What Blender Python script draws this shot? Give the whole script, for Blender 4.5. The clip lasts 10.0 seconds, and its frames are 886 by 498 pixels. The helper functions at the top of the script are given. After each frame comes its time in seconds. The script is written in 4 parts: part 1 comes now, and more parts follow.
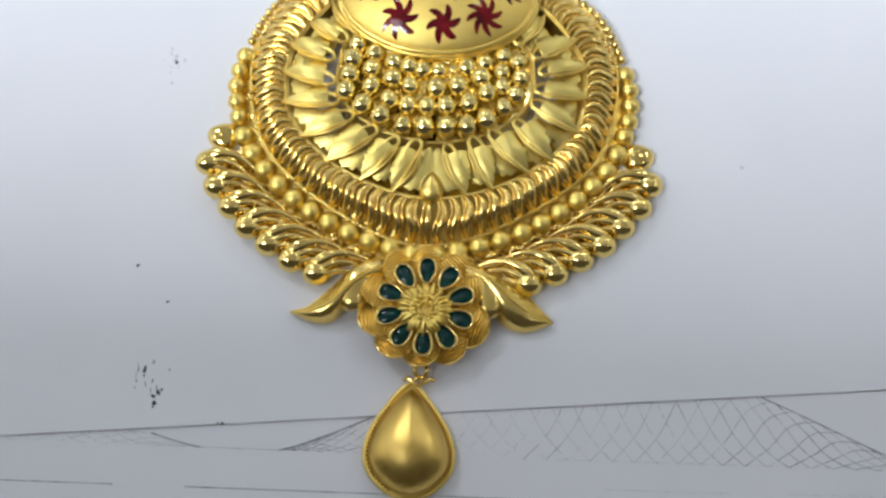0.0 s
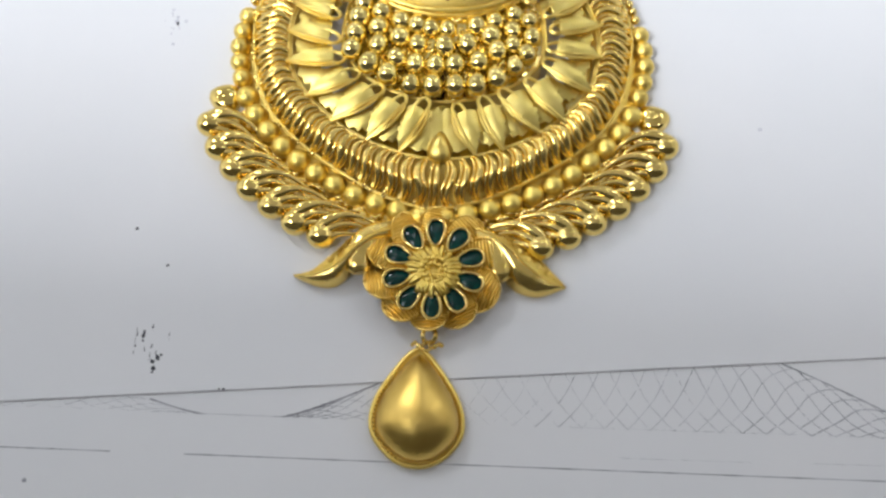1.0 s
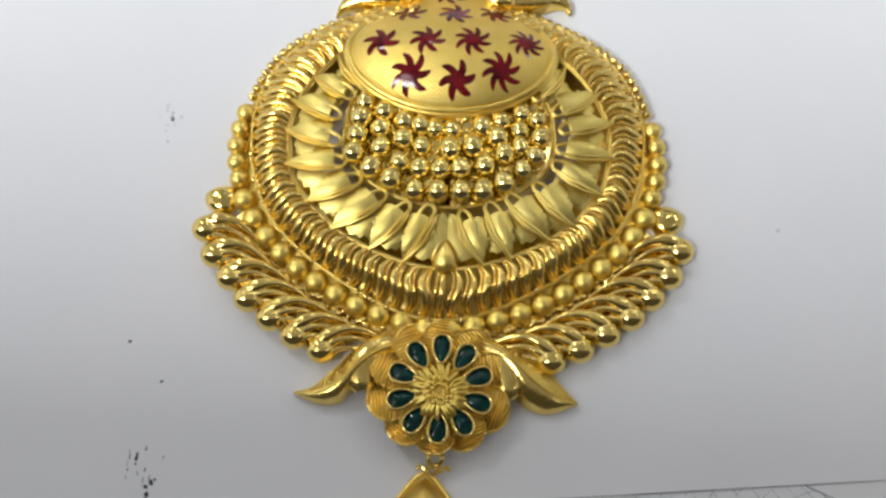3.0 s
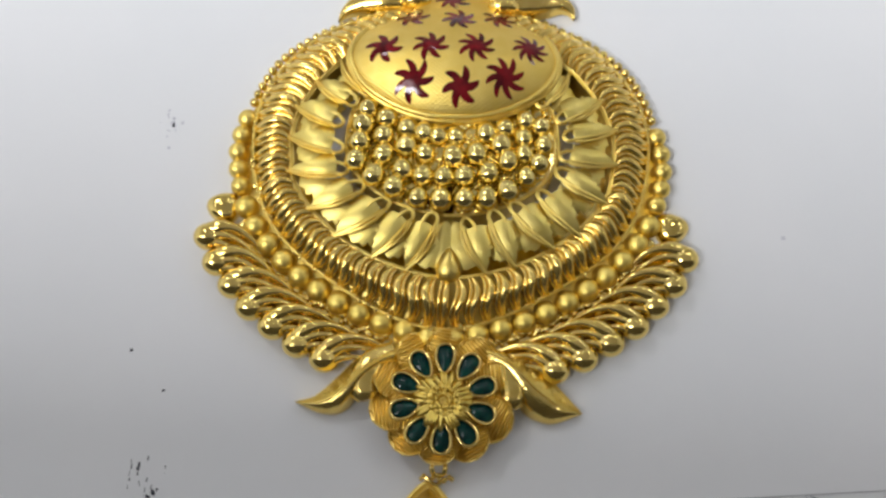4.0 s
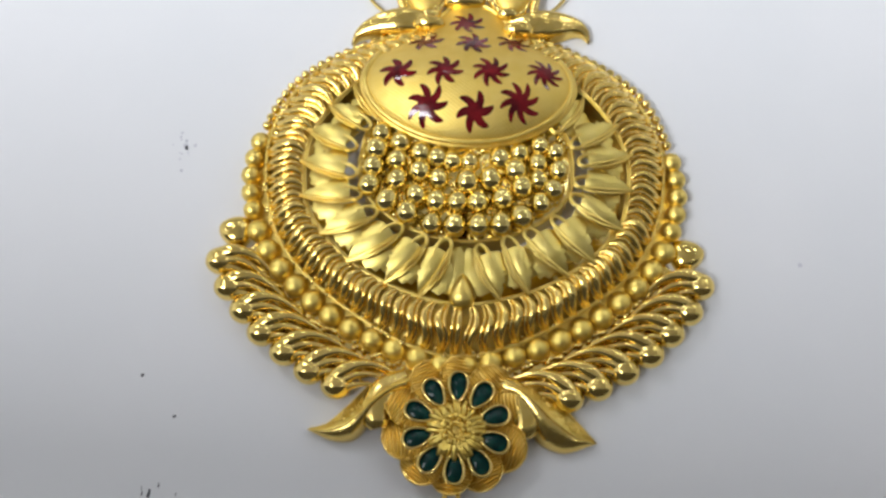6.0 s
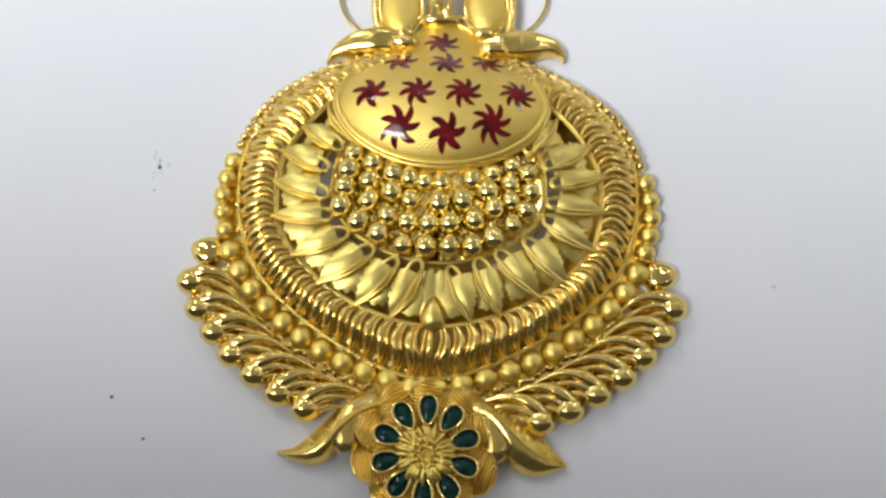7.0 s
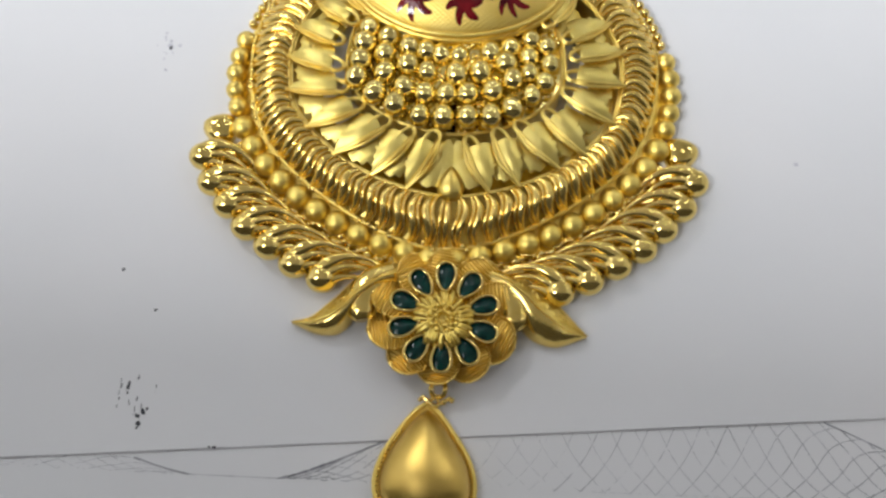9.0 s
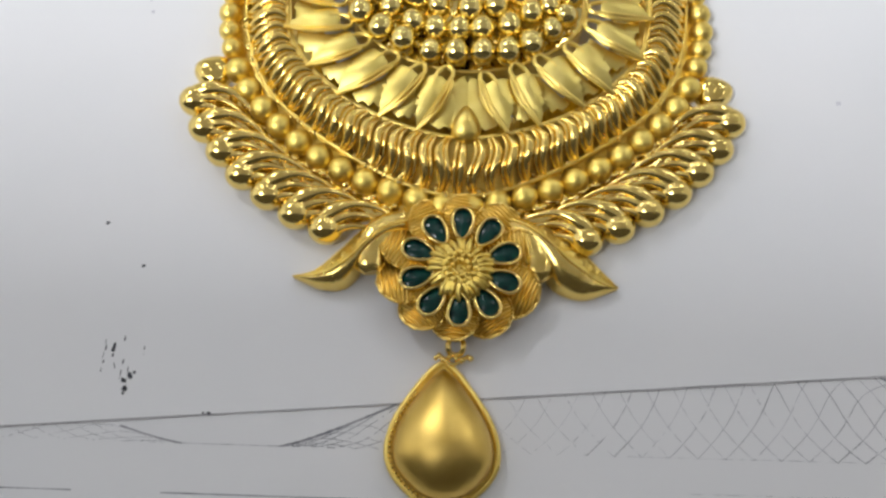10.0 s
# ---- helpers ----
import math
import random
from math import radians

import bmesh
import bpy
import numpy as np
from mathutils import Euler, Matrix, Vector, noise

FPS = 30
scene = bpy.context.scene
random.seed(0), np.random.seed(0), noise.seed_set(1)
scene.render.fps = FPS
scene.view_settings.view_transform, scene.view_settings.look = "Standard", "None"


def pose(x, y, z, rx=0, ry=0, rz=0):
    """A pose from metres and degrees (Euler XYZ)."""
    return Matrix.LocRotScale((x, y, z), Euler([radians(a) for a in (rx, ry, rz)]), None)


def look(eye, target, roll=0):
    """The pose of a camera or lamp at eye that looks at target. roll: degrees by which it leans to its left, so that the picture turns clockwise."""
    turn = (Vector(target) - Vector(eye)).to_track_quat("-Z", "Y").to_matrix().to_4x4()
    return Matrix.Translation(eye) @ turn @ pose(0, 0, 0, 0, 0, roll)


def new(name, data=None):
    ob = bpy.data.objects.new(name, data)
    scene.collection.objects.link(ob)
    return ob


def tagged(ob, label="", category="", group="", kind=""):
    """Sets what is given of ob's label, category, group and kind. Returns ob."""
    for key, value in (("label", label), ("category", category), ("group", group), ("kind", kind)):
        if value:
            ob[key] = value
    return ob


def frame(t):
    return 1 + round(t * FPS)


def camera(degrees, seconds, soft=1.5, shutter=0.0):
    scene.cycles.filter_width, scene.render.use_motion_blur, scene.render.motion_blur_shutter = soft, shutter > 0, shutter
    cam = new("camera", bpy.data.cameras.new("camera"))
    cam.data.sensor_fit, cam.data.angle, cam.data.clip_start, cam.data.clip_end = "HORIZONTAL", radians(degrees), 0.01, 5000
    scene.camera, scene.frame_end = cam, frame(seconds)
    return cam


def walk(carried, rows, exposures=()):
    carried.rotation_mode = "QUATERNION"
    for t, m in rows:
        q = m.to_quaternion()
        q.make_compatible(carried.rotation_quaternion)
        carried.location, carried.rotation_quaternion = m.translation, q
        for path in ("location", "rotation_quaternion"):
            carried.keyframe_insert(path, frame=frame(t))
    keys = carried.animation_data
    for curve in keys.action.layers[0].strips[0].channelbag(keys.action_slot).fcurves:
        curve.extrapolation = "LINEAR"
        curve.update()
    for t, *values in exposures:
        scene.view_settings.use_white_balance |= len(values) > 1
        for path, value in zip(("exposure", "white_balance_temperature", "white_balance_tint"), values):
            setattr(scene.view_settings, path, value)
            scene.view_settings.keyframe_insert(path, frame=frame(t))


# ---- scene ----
cam = camera(60.03, 10.0, soft=2.65)
ROWS = [
    (0.0, 0.00308, -0.02209, 0.10020, 17.510, -0.488, 3.010),
    (0.5, 0.00482, -0.02559, 0.09819, 18.260, -0.451, 3.025),
    (1.0, 0.00266, -0.02625, 0.09538, 17.789, -0.243, 3.128),
    (1.5, 0.00529, -0.02259, 0.09641, 17.983, -0.279, 2.996),
    (2.0, 0.00370, -0.01648, 0.09646, 17.885, -0.177, 2.914),
    (2.5, 0.00321, -0.01303, 0.09597, 18.117, -0.180, 2.854),
    (2.7, 0.00242, -0.01279, 0.09544, 18.482, -0.080, 2.876),
    (3.8, 0.00012, -0.01178, 0.09567, 18.459, -0.208, 2.872),
    (4.0, 0.00081, -0.01086, 0.09543, 18.050, -0.113, 2.900),
    (4.5, 0.00059, -0.00992, 0.09561, 18.388, 0.114, 3.051),
    (5.0, 0.00186, -0.01037, 0.09716, 18.550, 0.098, 3.269),
    (5.5, 0.00074, -0.00939, 0.09739, 19.029, 0.196, 3.361),
    (5.7, -0.00054, -0.00928, 0.09564, 18.630, 0.206, 3.308),
    (6.8, 0.00248, -0.00600, 0.09535, 18.916, 0.272, 3.439),
    (7.0, 0.00304, -0.00655, 0.09566, 19.182, 0.101, 3.381),
    (7.5, 0.00192, -0.00893, 0.09389, 19.021, 0.128, 3.427),
    (8.0, 0.00336, -0.01276, 0.09208, 19.282, 0.100, 3.513),
    (8.5, 0.00348, -0.01762, 0.09011, 18.951, 0.039, 3.474),
    (9.0, 0.00169, -0.02018, 0.08935, 18.638, 0.039, 3.511),
    (9.5, 0.00080, -0.02341, 0.08570, 18.851, 0.185, 3.061),
    (10.0, -0.00019, -0.02414, 0.07959, 19.257, 0.009, 2.788),
]
EXPOSURES = [(0.0, 0.44, 6025, 10), (0.5, 0.50, 6085, 10), (1.0, 0.62, 6255, 10), (1.5, 0.56, 6385, 10), (2.0, 0.43, 6435, 10), (2.5, 0.36, 6435, 10),
             (4.5, 0.22, 6475, 10), (5.5, 0.28, 6315, 10), (7.0, 0.29, 6345, 10), (8.5, 0.31, 6445, 10), (10.0, 0.51, 6435, 10)]
walk(cam, [(t, pose(x, y, z, rx, ry, rz)) for t, x, y, z, rx, ry, rz in ROWS], EXPOSURES)

# ---- world and light ----
world = bpy.data.worlds.new("room_air")
scene.world = world
world.use_nodes = True
world.node_tree.nodes["Background"].inputs[0].default_value = (0.75, 0.8, 0.9, 1)
world.node_tree.nodes["Background"].inputs[1].default_value = 0.02

DESK_Z = -0.0012
ROOM_FLOOR = DESK_Z - 0.75
CEILING_Z = ROOM_FLOOR + 2.6


def lamp(name, place, aim, size, watts, colour=(0.952, 0.970, 1.0), shape="SQUARE"):
    data = bpy.data.lights.new(name, "AREA")
    data.shape, data.size, data.energy, data.color = shape, size, watts, colour
    ob = new(name, data)
    ob.matrix_world = look(place, aim)
    return ob


LAMPS = [  # ceiling panels: x, y, size, watts
    (-1.15, -1.05, 0.70, 57.0),
    (1.65, 1.50, 0.30, 4.5),
    (-1.35, 1.50, 0.30, 11.0),
    # added panel, only to put a highlight on the drop's lower left
    (-0.95, -0.45, 0.30, 2.0),
]
SPOTS = [(0.45, -1.55, 3.2), (1.30, -1.40, 2.6), (-1.90, 0.25, 1.4), (1.95, 0.45, 1.2), (-0.30, 2.30, 1.4), (0.75, 2.10, 1.3),
         (-0.70, 0.75, 0.7), (0.60, 0.85, 0.7), (0.0, 1.45, 0.8), (-1.95, -0.75, 0.8), (1.95, -0.65, 0.7), (-0.55, -1.75, 0.9), (1.55, 2.45, 0.8), (-1.75, 1.05, 0.7)]  # small round downlights: x, y, watts
for lx, ly, ls, lw in LAMPS:
    lamp("ceiling_lamp_light", (lx, ly, CEILING_Z - 0.03), (lx, ly, 0), ls, lw)
for lx, ly, lw in SPOTS:
    lamp("downlight_light", (lx, ly, CEILING_Z - 0.012), (0.6 * lx, 0.6 * ly, 0), 0.10, lw, shape="DISK")

# ---- materials ----
def material(name):
    m = bpy.data.materials.new(name)
    m.use_nodes = True
    nt = m.node_tree
    return m, nt, nt.nodes["Principled BSDF"]


def node(nt, kind, **props):
    n = nt.nodes.new(kind)
    for key, value in props.items():
        if key == "operation":
            n.operation = value
        elif key == "blend_type":
            n.blend_type = value
        elif key == "data_type":
            n.data_type = value
        elif key == "bands_direction":
            n.bands_direction = value
    return n


def noise_mix(nt, coord, scale, dark, light, detail=4.0):
    """A colour that wanders between two tones."""
    n = node(nt, "ShaderNodeTexNoise")
    n.inputs["Scale"].default_value, n.inputs["Detail"].default_value = scale, detail
    nt.links.new(coord, n.inputs["Vector"])
    r = node(nt, "ShaderNodeValToRGB")
    r.color_ramp.elements[0].color, r.color_ramp.elements[1].color = (*dark, 1), (*light, 1)
    r.color_ramp.elements[0].position, r.color_ramp.elements[1].position = 0.3, 0.7
    nt.links.new(n.outputs["Fac"], r.inputs["Fac"])
    return r.outputs["Color"], n.outputs["Fac"]


def gold(name, dark, light, rough_lo, rough_hi, bump, scale, fine=9000.0):
    m, nt, b = material(name)
    coord = node(nt, "ShaderNodeTexCoord").outputs["Object"]
    colour, fac = noise_mix(nt, coord, scale, dark, light)
    nt.links.new(colour, b.inputs["Base Color"])
    b.inputs["Metallic"].default_value = 1.0
    rough = node(nt, "ShaderNodeMapRange")
    rough.inputs["To Min"].default_value, rough.inputs["To Max"].default_value = rough_lo, rough_hi
    nt.links.new(fac, rough.inputs["Value"])
    nt.links.new(rough.outputs["Result"], b.inputs["Roughness"])
    grain = node(nt, "ShaderNodeTexNoise")
    grain.inputs["Scale"].default_value, grain.inputs["Detail"].default_value = fine, 3.0
    nt.links.new(coord, grain.inputs["Vector"])
    bm_node = node(nt, "ShaderNodeBump")
    bm_node.inputs["Strength"].default_value, bm_node.inputs["Distance"].default_value = bump, 0.00005
    nt.links.new(grain.outputs["Fac"], bm_node.inputs["Height"])
    nt.links.new(bm_node.outputs["Normal"], b.inputs["Normal"])
    return m


GOLD_SHINY = gold("polished_gold", (0.89, 0.66, 0.185), (0.94, 0.73, 0.255), 0.08, 0.17, 0.25, 700.0, 2500.0)
GOLD_SATIN = gold("satin_gold", (0.90, 0.67, 0.16), (0.95, 0.73, 0.215), 0.30, 0.40, 0.5, 900.0, 7000.0)
GOLD_BRUSHED = gold("brushed_gold", (0.72, 0.49, 0.115), (0.79, 0.555, 0.15), 0.30, 0.36, 0.4, 500.0, 7000.0)
GOLD_WORN = gold("worn_gold", (0.87, 0.625, 0.16), (0.94, 0.715, 0.235), 0.12, 0.24, 0.9, 900.0, 1700.0)
GOLD_RIB = gold("rib_gold", (0.87, 0.62, 0.155), (0.93, 0.69, 0.215), 0.17, 0.26, 0.7, 900.0, 2200.0)
GOLD_BALL = gold("ball_gold", (0.90, 0.715, 0.235), (0.95, 0.775, 0.305), 0.09, 0.18, 0.3, 700.0, 2500.0)
GOLD_PETAL = gold("petal_gold", (0.84, 0.595, 0.145), (0.90, 0.67, 0.20), 0.26, 0.36, 0.4, 900.0, 6000.0)
GOLD_BEAD = gold("bead_gold", (0.91, 0.69, 0.16), (0.96, 0.75, 0.215), 0.36, 0.43, 0.6, 700.0, 6000.0)
GOLD_MATTE = gold("matte_gold", (0.825, 0.65, 0.165), (0.88, 0.715, 0.23), 0.31, 0.39, 0.6, 600.0, 9000.0)


def dome_gold():
    """Matte gold engraved with a fine crossed grid."""
    m, nt, b = material("engraved_gold")
    coord = node(nt, "ShaderNodeTexCoord").outputs["Object"]
    colour, fac = noise_mix(nt, coord, 500.0, (0.86, 0.625, 0.14), (0.91, 0.69, 0.20))
    nt.links.new(colour, b.inputs["Base Color"])
    b.inputs["Metallic"].default_value, b.inputs["Roughness"].default_value = 1.0, 0.50
    heights = []
    for turn in (35, -35):
        mapping = node(nt, "ShaderNodeMapping")
        mapping.inputs["Rotation"].default_value = (0, 0, radians(turn))
        nt.links.new(coord, mapping.inputs["Vector"])
        wave = node(nt, "ShaderNodeTexWave", bands_direction="Y")
        wave.inputs["Scale"].default_value = 800.0
        nt.links.new(mapping.outputs["Vector"], wave.inputs["Vector"])
        heights.append(wave.outputs["Fac"])
    both = node(nt, "ShaderNodeMath", operation="ADD")
    nt.links.new(heights[0], both.inputs[0])
    nt.links.new(heights[1], both.inputs[1])
    bump = node(nt, "ShaderNodeBump")
    bump.inputs["Strength"].default_value, bump.inputs["Distance"].default_value = 0.40, 0.00005
    nt.links.new(both.outputs[0], bump.inputs["Height"])
    nt.links.new(bump.outputs["Normal"], b.inputs["Normal"])
    return m


GOLD_DOME = dome_gold()


def enamel(name, dark, light, rough):
    m, nt, b = material(name)
    coord = node(nt, "ShaderNodeTexCoord").outputs["Object"]
    colour, fac = noise_mix(nt, coord, 600.0, dark, light, 2.0)
    nt.links.new(colour, b.inputs["Base Color"])
    b.inputs["Roughness"].default_value = rough
    b.inputs["Specular IOR Level"].default_value = 0.25
    b.inputs["Coat Weight"].default_value = 0.08
    b.inputs["Coat Roughness"].default_value = 0.1
    return m


RED = enamel("red_enamel", (0.045, 0.003, 0.005), (0.20, 0.008, 0.012), 0.10)
GREEN = enamel("green_enamel", (0.001, 0.008, 0.011), (0.005, 0.055, 0.043), 0.07)


def paper_stuff(name, dark, light):
    m, nt, b = material(name)
    coord = node(nt, "ShaderNodeTexCoord").outputs["Object"]
    colour, fac = noise_mix(nt, coord, 28.0, dark, light, 6.0)
    nt.links.new(colour, b.inputs["Base Color"])
    b.inputs["Roughness"].default_value = 0.62
    fibre = node(nt, "ShaderNodeTexNoise")
    fibre.inputs["Scale"].default_value, fibre.inputs["Detail"].default_value = 2600.0, 4.0
    nt.links.new(coord, fibre.inputs["Vector"])
    bump = node(nt, "ShaderNodeBump")
    bump.inputs["Strength"].default_value, bump.inputs["Distance"].default_value = 0.12, 0.00004
    nt.links.new(fibre.outputs["Fac"], bump.inputs["Height"])
    nt.links.new(bump.outputs["Normal"], b.inputs["Normal"])
    return m


PAPER = paper_stuff("white_paper", (0.76, 0.77, 0.79), (0.80, 0.80, 0.815))
PAPER_LOW = paper_stuff("printed_paper", (0.74, 0.75, 0.77), (0.79, 0.79, 0.80))


def plain(name, dark, light, rough, scale):
    m, nt, b = material(name)
    coord = node(nt, "ShaderNodeTexCoord").outputs["Object"]
    colour, fac = noise_mix(nt, coord, scale, dark, light)
    nt.links.new(colour, b.inputs["Base Color"])
    b.inputs["Roughness"].default_value = rough
    return m


INK = plain("black_ink", (0.02, 0.022, 0.03), (0.06, 0.065, 0.08), 0.6, 900.0)
INK_PALE = plain("thin_ink", (0.10, 0.105, 0.13), (0.50, 0.50, 0.54), 0.6, 260.0)
EDGE_SHADE = plain("edge_shade_tone", (0.24, 0.23, 0.25), (0.52, 0.51, 0.53), 0.6, 120.0)
INK_FAINT = plain("faint_ink", (0.52, 0.52, 0.57), (0.70, 0.70, 0.74), 0.6, 400.0)
DESK = plain("desk_laminate", (0.30, 0.24, 0.18), (0.38, 0.31, 0.24), 0.45, 6.0)
WALL = plain("wall_paint", (0.66, 0.65, 0.63), (0.71, 0.70, 0.68), 0.8, 3.0)
WALL_DARK = plain("dark_wall_paint", (0.070, 0.062, 0.055), (0.100, 0.090, 0.080), 0.8, 3.0)
CEIL = plain("ceiling_paint", (0.62, 0.61, 0.60), (0.67, 0.66, 0.65), 0.8, 3.0)
FLOOR = plain("floor_stone", (0.40, 0.38, 0.35), (0.46, 0.44, 0.41), 0.4, 4.0)


# ---- mesh building, in millimetres ----
class Shape:
    def __init__(self):
        self.v, self.f = [], []

    def grid(self, rows, wrap_u=False, wrap_v=False):
        """Faces over rows of points; wrap_v closes each row, wrap_u joins the last row to the first."""
        base, nu, nv = len(self.v), len(rows), len(rows[0])
        for row in rows:
            self.v.extend(tuple(p) for p in row)
        for i in range(nu if wrap_u else nu - 1):
            for j in range(nv if wrap_v else nv - 1):
                a, b = base + i * nv, base + ((i + 1) % nu) * nv
                k = (j + 1) % nv
                self.f.append((a + j, a + k, b + k, b + j))
        return base

    def fan(self, ids, tip):
        self.v.append(tuple(tip))
        n = len(self.v) - 1
        for i in range(len(ids)):
            self.f.append((ids[i], ids[(i + 1) % len(ids)], n))

    def tube(self, points, radii, n=8, closed=False, flat=1.0):
        """A round bar along points; flat squeezes it in height."""
        pts = [Vector(p) for p in points]
        if not hasattr(radii, "__len__"):
            radii = [radii] * len(pts)
        rings, count = [], len(pts)
        for i, p in enumerate(pts):
            a = pts[(i - 1) % count] if (closed or i > 0) else p
            b = pts[(i + 1) % count] if (closed or i < count - 1) else p
            d = (b - a).normalized()
            side = d.cross(Vector((0, 0, 1)))
            if side.length < 1e-3:
                side = Vector((1, 0, 0))
            side.normalize()
            up = side.cross(d).normalized()
            rings.append([p + side * (radii[i] * math.cos(q)) + up * (radii[i] * flat * math.sin(q))
                          for q in (2 * math.pi * k / n for k in range(n))])
        base = self.grid(rings, wrap_u=closed, wrap_v=True)
        if not closed:
            self.fan([base + k for k in range(n)], pts[0])
            self.fan([base + (count - 1) * n + k for k in range(n)], pts[-1])

    def ball(self, c, r, seg=18, rings=11, stretch=(1, 1, 1), floor=None):
        rows = []
        for i in range(1, rings):
            a = math.pi * i / rings
            rows.append([(c[0] + r * stretch[0] * math.sin(a) * math.cos(q), c[1] + r * stretch[1] * math.sin(a) * math.sin(q),
                          c[2] + r * stretch[2] * math.cos(a)) for q in (2 * math.pi * k / seg for k in range(seg))])
        base = self.grid(rows, wrap_v=True)
        self.fan([base + k for k in range(seg)], (c[0], c[1], c[2] + r * stretch[2]))
        self.fan([base + (rings - 2) * seg + k for k in range(seg)], (c[0], c[1], c[2] - r * stretch[2]))
        if floor is not None:
            self.v = [(x, y, max(z, floor)) for x, y, z in self.v]

    def sheet(self, rows, thick):
        """A skin of the given thickness, with its edges closed."""
        nu, nv = len(rows), len(rows[0])
        top = self.grid(rows)
        low = self.grid([[(p[0], p[1], p[2] - thick) for p in row] for row in rows])
        rim = [j for j in range(nv)] + [i * nv + nv - 1 for i in range(1, nu)] + [(nu - 1) * nv + j for j in range(nv - 2, -1, -1)] + [i * nv for i in range(nu - 2, 0, -1)]
        for k in range(len(rim)):
            a, b = rim[k], rim[(k + 1) % len(rim)]
            self.f.append((top + a, top + b, low + b, low + a))

    def plate(self, outline, z0, z1):
        """A flat plate with the given outline."""
        n, base = len(outline), len(self.v)
        self.v.extend((x, y, z1) for x, y in outline)
        self.v.extend((x, y, z0) for x, y in outline)
        self.f.append(tuple(base + k for k in range(n)))
        self.f.append(tuple(base + n + k for k in reversed(range(n))))
        for k in range(n):
            self.f.append((base + k, base + n + k, base + n + (k + 1) % n, base + (k + 1) % n))

    def mesh(self, name, mat, smooth=True, unit=0.001):
        data = bpy.data.meshes.new(name)
        data.from_pydata([(x * unit, y * unit, z * unit) for x, y, z in self.v], [], self.f)
        bm = bmesh.new()
        bm.from_mesh(data)
        bmesh.ops.remove_doubles(bm, verts=bm.verts, dist=1e-7)
        bmesh.ops.recalc_face_normals(bm, faces=bm.faces)
        bm.to_mesh(data)
        bm.free()
        if smooth:
            data.polygons.foreach_set("use_smooth", [True] * len(data.polygons))
            data.set_sharp_from_angle(angle=radians(50))
        data.materials.append(mat)
        return data


def part(name, data, parent, label="", m=None, kind=""):
    """One mesh under a thing or a part; m places it, in metres."""
    ob = new(name, data)
    ob.parent = parent
    if m is not None:
        ob.matrix_local = m
    return tagged(ob, label=label, kind=kind)


def spline(points, n, closed=False):
    """n points along a smooth curve through the given ones, evenly spaced."""
    p = np.array(points, float)
    k = len(p)
    out = []
    for i in range(k if closed else k - 1):
        a = p[(i - 1) % k] if closed or i > 0 else 2 * p[i] - p[i + 1]
        b, c = p[i], p[(i + 1) % k]
        d = p[(i + 2) % k] if closed or i < k - 2 else 2 * p[i + 1] - p[i]
        for t in np.linspace(0, 1, 24, endpoint=False):
            out.append(0.5 * (2 * b + (c - a) * t + (2 * a - 5 * b + 4 * c - d) * t * t + (3 * b - a - 3 * c + d) * t ** 3))
    out.append(p[0] if closed else p[-1])
    out = np.array(out)
    run = np.r_[0, np.cumsum(np.linalg.norm(np.diff(out, axis=0), axis=1))]
    want = np.linspace(0, run[-1], n + 1 if closed else n)
    got = np.stack([np.interp(want, run, out[:, j]) for j in range(p.shape[1])], 1)
    return got[:-1] if closed else got


def lean(x, y):
    """The pendant's axis."""
    return x - 0.3


class Outline:
    """A curve symmetric about the axis: s runs from 0 at the bottom to 1 at the top, side is -1 or 1."""

    def __init__(self, half, shift=-0.3):
        self.shift = shift
        mirror = [(-w, y) for w, y in half[:0:-1]]
        dense = spline(mirror + list(half), 801)
        self.pts = dense[400:]

    def at(self, s, side):
        q = min(max(s, 0), 1) * 400
        i = min(int(q), 399)
        a, b = self.pts[i], self.pts[i + 1]
        w, y = a + (b - a) * (q - i)
        return np.array([side * w + self.shift, y])

    def ring(self, n):
        """n points once round."""
        out = []
        for k in range(n):
            s = 2 * k / n
            out.append(self.at(s, 1) if s <= 1 else self.at(2 - s, -1))
        return out


# ---- room ----
def block(name, x0, y0, z0, x1, y1, z1, mat):
    s = Shape()
    s.plate([(x0, y0), (x1, y0), (x1, y1), (x0, y1)], z0, z1)
    return new(name, s.mesh(name, mat, smooth=False, unit=1.0))


tagged(block("floor", -2.2, -2.0, ROOM_FLOOR - 0.1, 2.2, 2.8, ROOM_FLOOR, FLOOR), "pale stone floor of the room", "floor", kind="structure")
tagged(block("ceiling", -2.2, -2.0, CEILING_Z, 2.2, 2.8, CEILING_Z + 0.1, CEIL), "grey painted ceiling", "ceiling", kind="structure")
tagged(block("wall_west", -2.3, -2.0, ROOM_FLOOR, -2.2, 2.8, CEILING_Z, WALL), "beige painted plain wall", "wall", kind="structure")
tagged(block("wall_east", 2.2, -2.0, ROOM_FLOOR, 2.3, 2.8, CEILING_Z, WALL), "beige painted plain wall", "wall", kind="structure")
tagged(block("wall_south", -2.3, -2.1, ROOM_FLOOR, 2.3, -2.0, CEILING_Z, WALL_DARK), "taupe painted plain wall", "wall", kind="structure")
tagged(block("wall_north", -2.3, 2.8, ROOM_FLOOR, 2.3, 2.9, CEILING_Z, WALL), "beige painted plain wall", "wall", kind="structure")

# unseen board added to shade the paper's lower part and darken the gold's reflections
tagged(block("shade_board", -0.45, -0.105, DESK_Z, 0.45, -0.085, 0.208, WALL_DARK), "unseen low dark brown board on the desk, added for shade", "wall", kind="structure")

